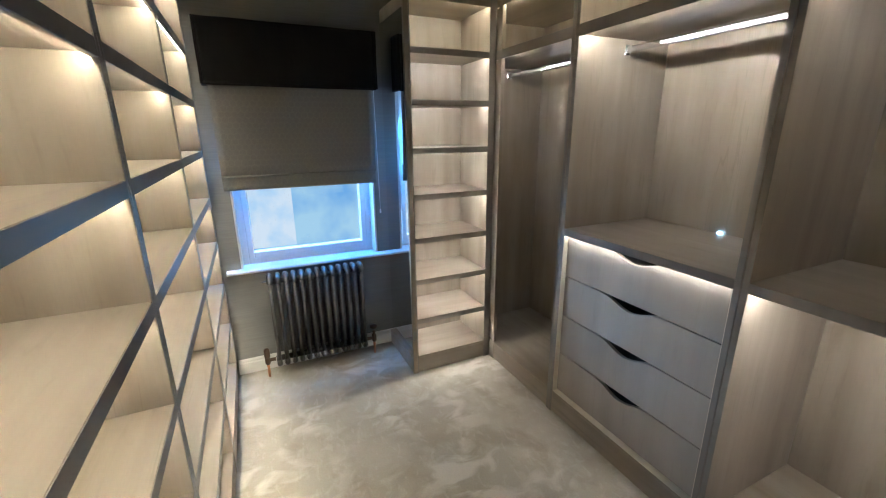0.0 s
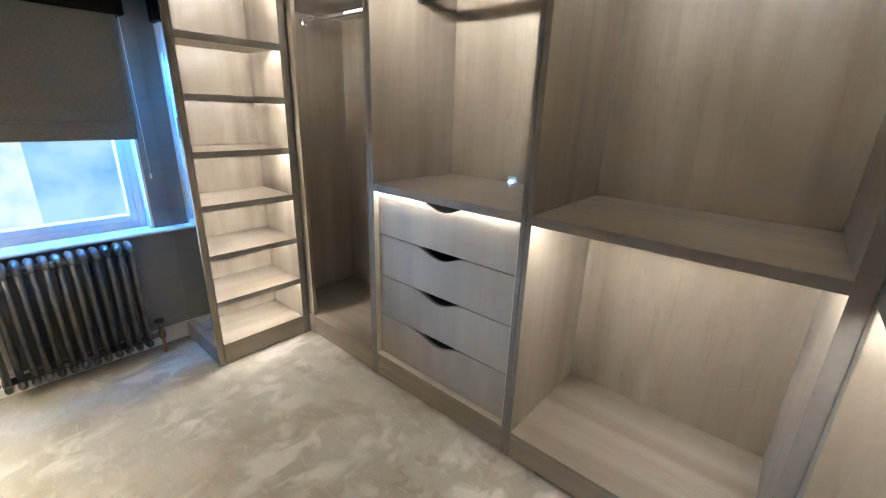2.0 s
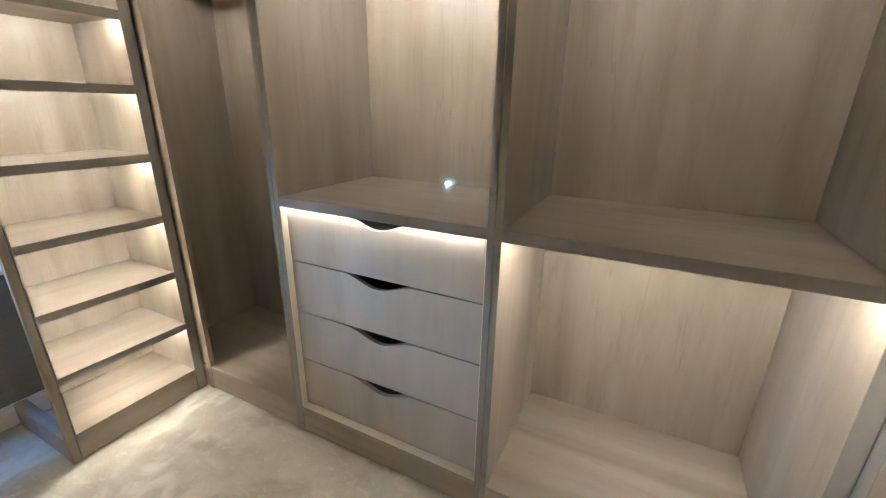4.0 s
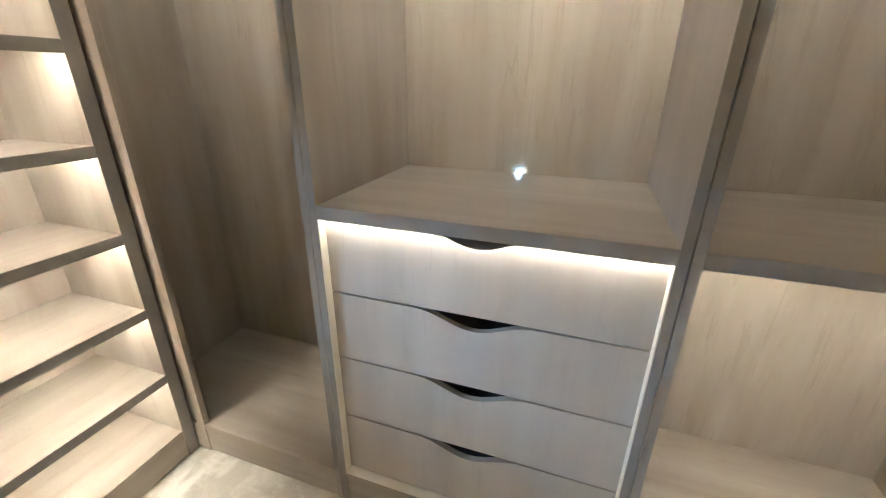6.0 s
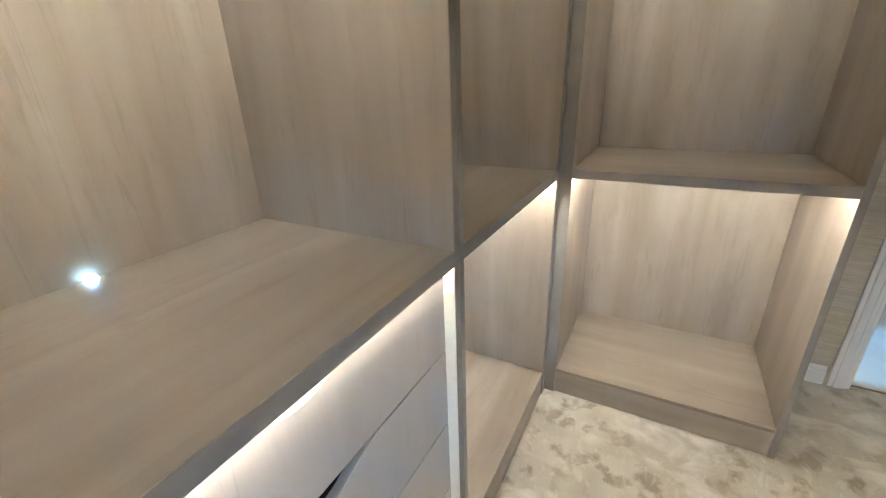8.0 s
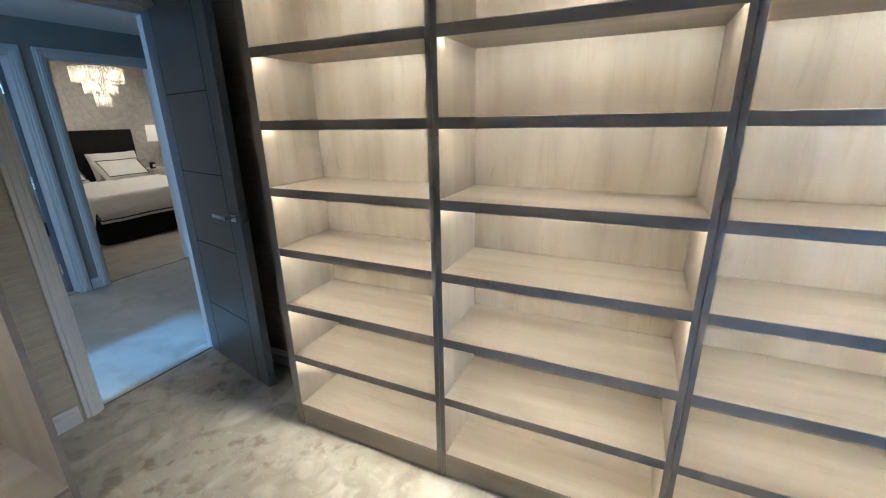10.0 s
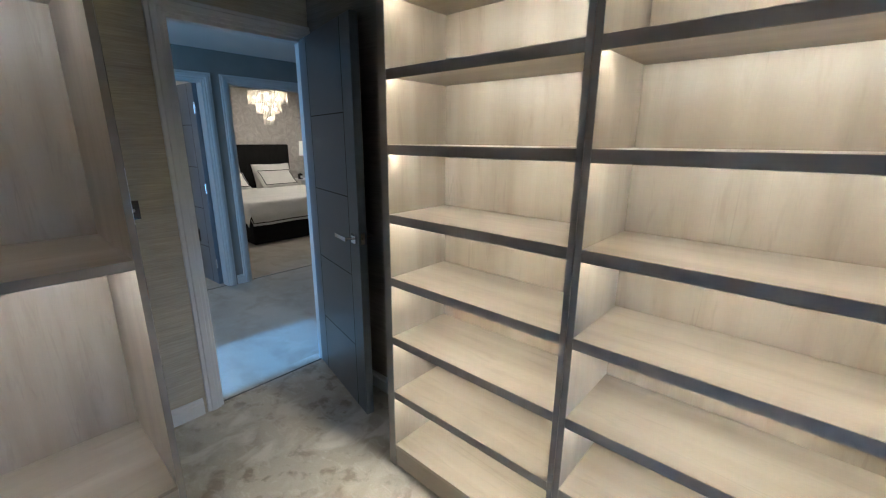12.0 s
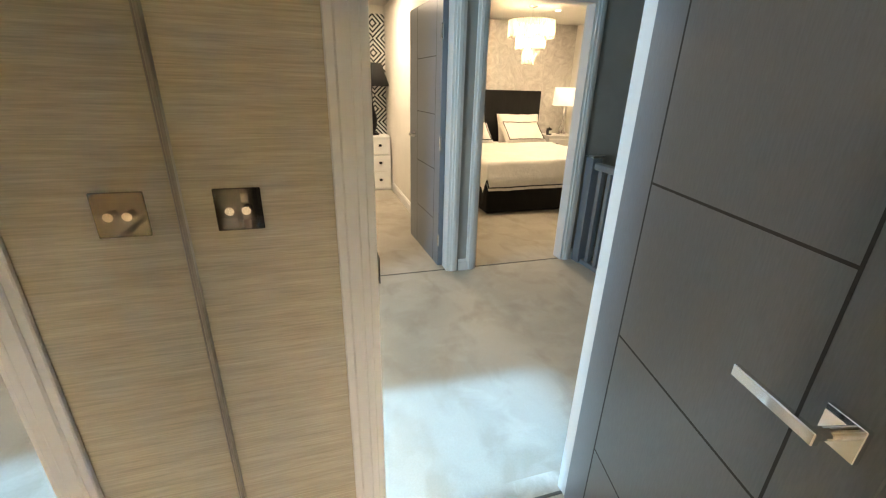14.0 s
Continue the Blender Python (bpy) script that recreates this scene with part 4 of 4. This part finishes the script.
def pillow(loc, rx, rz, w, h, t, trim, label):
    p = thing("pillow", loc, rz, label, "pillow", "pillows on the bed")
    p.matrix_world = pose(*loc, rx, 0, rz)
    bm = bmesh.new()
    n = 16
    rows = []
    for s in (1, -1):
        g = []
        for j in range(n + 1):
            row = []
            for i in range(n + 1):
                u, v = 2 * i / n - 1, 2 * j / n - 1
                k = max(0, (1 - u ** 4) * (1 - v ** 4)) ** 0.6
                sag = 1 - 0.05 * (1 - abs(u)) * abs(v)
                row.append(bm.verts.new((u * w / 2 * (1 - 0.03 * (1 - v * v)), s * (t / 2 * k + 0.003), v * h / 2 * sag + 0.008 * noise.noise(Vector((u * 3, v * 3, loc[0]))))))
            g.append(row)
        rows.append(g)
        for j in range(n):
            for i in range(n):
                bm.faces.new((g[j][i], g[j][i + 1], g[j + 1][i + 1], g[j + 1][i]))
    ring = lambda g: [g[0][i] for i in range(n)] + [g[j][n] for j in range(n)] + [g[n][n - i] for i in range(n)] + [g[n - j][0] for j in range(n)]
    a, c = ring(rows[0]), ring(rows[1])
    for i in range(len(a)):
        j = (i + 1) % len(a)
        bm.faces.new((a[i], a[j], c[j], c[i]))
    loop = [tuple((a[i % len(a)].co + c[i % len(a)].co) / 2) for i in range(len(a) + 1)]
    part("case", bm, LINEN, p, smooth=True)
    if trim:
        s = 0.86
        lp = [(x * s, t * 0.30 + 0.012, z * s) for x, y, z in loop]
        part("border_line", tube(lp, 0.006, 6, caps=False), PIPING, p, "black border line")
    return p


for x in (-3.05, -2.10):
    pillow((x, -6.03, 0.80), 20, 0, 0.74, 0.46, 0.17, False, "plump white pillow against the headboard")
for x in (-3.02, -2.12):
    pillow((x, -5.82, 0.745), 52, 0, 0.70, 0.44, 0.15, True, "white pillow with a black border line")


def nightstand():
    n = thing("nightstand", (-3.80, -6.06, 0), 0, "white lacquered bedside chest with dark cup handles", "nightstand")
    part("body", box(-0.27, 0.27, -0.215, 0.195, 0.0, 0.67, 0.006), NIGHT, n)
    part("top", box(-0.28, 0.28, -0.22, 0.215, 0.672, 0.695, 0.004), NIGHT, n)
    for z0, z1 in ((0.06, 0.34), (0.36, 0.635)):
        d = part("drawer", box(-0.25, 0.25, 0.196, 0.214, z0, z1, 0.004), NIGHT, n)
        for x in (-0.13, 0.13):
            part("handle", box(x - 0.035, x + 0.035, 0.2145, 0.235, z1 - 0.09, z1 - 0.06, 0.008, seg=2), BLACK, d, "dark cup handle")


nightstand()
la = thing("table_lamp", (-3.89, -6.08, 0.6955), 0, "table lamp with a chrome stem and cream drum shade", "lamp")
part("base", lathe([(0.085, 0), (0.085, 0.012), (0.02, 0.022)], 24), CHROME, la, smooth=True)
bm = bmesh.new()
for a in range(3):
    tube([(0.055 * math.cos(a * 2.09), 0.055 * math.sin(a * 2.09), 0.012), (0.012 * math.cos(a * 2.09 + 0.4), 0.012 * math.sin(a * 2.09 + 0.4), 0.25), (0.006, 0, 0.47)], 0.010, 8, bm)
part("stem", bm, CHROME, la, smooth=True)
bm = bmesh.new()
for k in range(32):
    a0, a1 = 2 * math.pi * k / 32, 2 * math.pi * (k + 1) / 32
    vs = [bm.verts.new((r * math.cos(a), r * math.sin(a), z)) for a in (a0, a1) for r, z in ((0.205, 0.46), (0.19, 0.74))]
    bm.faces.new((vs[0], vs[2], vs[3], vs[1]))
bmesh.ops.remove_doubles(bm, verts=bm.verts, dist=0.0005)
bm.normal_update()
bmesh.ops.solidify(bm, geom=bm.faces[:], thickness=0.003)
part("shade", bm, SHADE, la, "cream drum shade", smooth=True)

ca = thing("candle_jar", (-3.60, -6.0, 0.6955), 0, "small black and white candle jar on the bedside chest", "candle")
part("jar", lathe([(0.042, 0), (0.045, 0.01), (0.045, 0.085), (0.040, 0.09)], 18), BLACK, ca, smooth=True)
part("paper_label", box(-0.025, 0.025, 0.0452, 0.047, 0.025, 0.075, 0.0004), NIGHT, ca, "white paper label")
part("lid", lathe([(0.046, 0.091), (0.046, 0.105), (0.012, 0.108), (0.010, 0.122), (0.004, 0.126)], 18), BLACK, ca, smooth=True)


def chandelier():
    c = thing("chandelier", (-2.61, -5.05, 0), 0, "three-tier crystal rod chandelier, lit, over the bed", "chandelier")
    part("canopy", lathe([(0.055, BED_CEIL), (0.055, BED_CEIL - 0.02), (0.015, BED_CEIL - 0.035)], 20), CHROME, c, smooth=True)
    part("stem", tube([(0, 0, BED_CEIL - 0.03), (0, 0, 2.20)], 0.005, 8), CHROME, c)
    for r, z0, z1, n in ((0.285, 2.005, 2.195, 64), (0.180, 1.865, 2.02, 42), (0.085, 1.69, 1.88, 20)):
        bm = bmesh.new()
        tube([(r * math.cos(a * math.pi / 20), r * math.sin(a * math.pi / 20), z1 + 0.006) for a in range(41)], 0.006, 6, bm, False)
        for a in range(4):
            tube([(0, 0, z1 + 0.006), (r * math.cos(a * math.pi / 2), r * math.sin(a * math.pi / 2), z1 + 0.006)], 0.004, 6, bm)
        tier = part("tier_frame", bm, CHROME, c, "chrome tier ring")
        rodb = bmesh.new()
        lathe([(0.006, z0), (0.010, z0 + 0.006), (0.010, z1 - 0.006), (0.006, z1)], 6, rodb, (0, 0, 0))
        first = part("crystal_rod", rodb, CRYSTAL, tier)
        first.location = (r, 0, 0)
        for k in range(1, n):
            a = 2 * math.pi * k / n
            again(first, tier, pose(r * math.cos(a), r * math.sin(a), 0, 0, 0, math.degrees(a)))
        k = 8 if r > 0.25 else 5 if r > 0.1 else 2
        for i in range(k):
            a = 2 * math.pi * (i + 0.5) / k
            q = r * 0.72 if k > 2 else 0.03
            part("bulb", lathe([(0.006, 0.03), (0.014, 0.02), (0.016, 0.0), (0.010, -0.018), (0.002, -0.025)], 10, at=(q * math.cos(a), q * math.sin(a), (z0 + z1) / 2)), BULB, tier, "glowing warm bulb", smooth=True)


chandelier()


# ---- second bedroom ----
ch = thing("white_chest", (-0.56, -5.70, 0), 0, "white three-drawer chest with black cup handles", "chest of drawers")
part("body", box(-0.30, 0.24, -0.20, 0.19, 0.0, 0.74, 0.005), NIGHT, ch)
for i in range(3):
    z0 = 0.03 + i * 0.237
    d = part("drawer", box(-0.29, 0.23, 0.191, 0.208, z0, z0 + 0.225, 0.004), NIGHT, ch)
    for x in (-0.15, 0.09):
        part("handle", lathe([(0.004, -0.015), (0.020, -0.012), (0.022, 0.012), (0.004, 0.018)], 12, at=(x, 0.214, z0 + 0.12)), BLACK, d, "black cup handle")
bl = thing("black_lamp", (-0.65, -5.74, 0.7402), 0, "tall black table lamp with a tapered black shade", "lamp")
part("base", lathe([(0.09, 0), (0.09, 0.02), (0.03, 0.03), (0.06, 0.12), (0.07, 0.22), (0.03, 0.36), (0.012, 0.42), (0.012, 0.66)], 20), BLACK, bl, smooth=True)
part("shade", lathe([(0.245, 0.64), (0.145, 0.925)], 28), PIPING, bl, "black fabric shade", smooth=True)


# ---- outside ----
# Flat glowing sheets; house, sills and windows carry painted daylight.
tagged(part("backdrop", box(-14, 14, 9.3, 9.4, -9, 12, 0), OUTSIDE), "glowing sheet painted with hazy daylight and gardens beyond the window", "backdrop", kind="structure")
hb = tagged(part("backdrop_house", box(-9, 0.62, 9.20, 9.28, -0.75, 9, 0), OUT_PALE), "flat glowing pale house across the road, haze painted in", "backdrop", kind="structure")
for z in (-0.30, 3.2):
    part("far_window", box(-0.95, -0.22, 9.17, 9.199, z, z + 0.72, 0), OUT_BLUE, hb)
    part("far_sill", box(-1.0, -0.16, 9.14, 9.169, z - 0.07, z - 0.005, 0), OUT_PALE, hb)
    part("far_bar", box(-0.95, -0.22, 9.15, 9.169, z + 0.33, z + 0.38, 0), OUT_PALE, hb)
# Plain rectangle that glows like the backdrop behind it.
tagged(part("backdrop_patch", box(0.9, 1.7, 9.20, 9.26, 0.30, 0.62, 0), OUTSIDE), "flat glowing patch in the backdrop's colour", "backdrop", kind="structure")
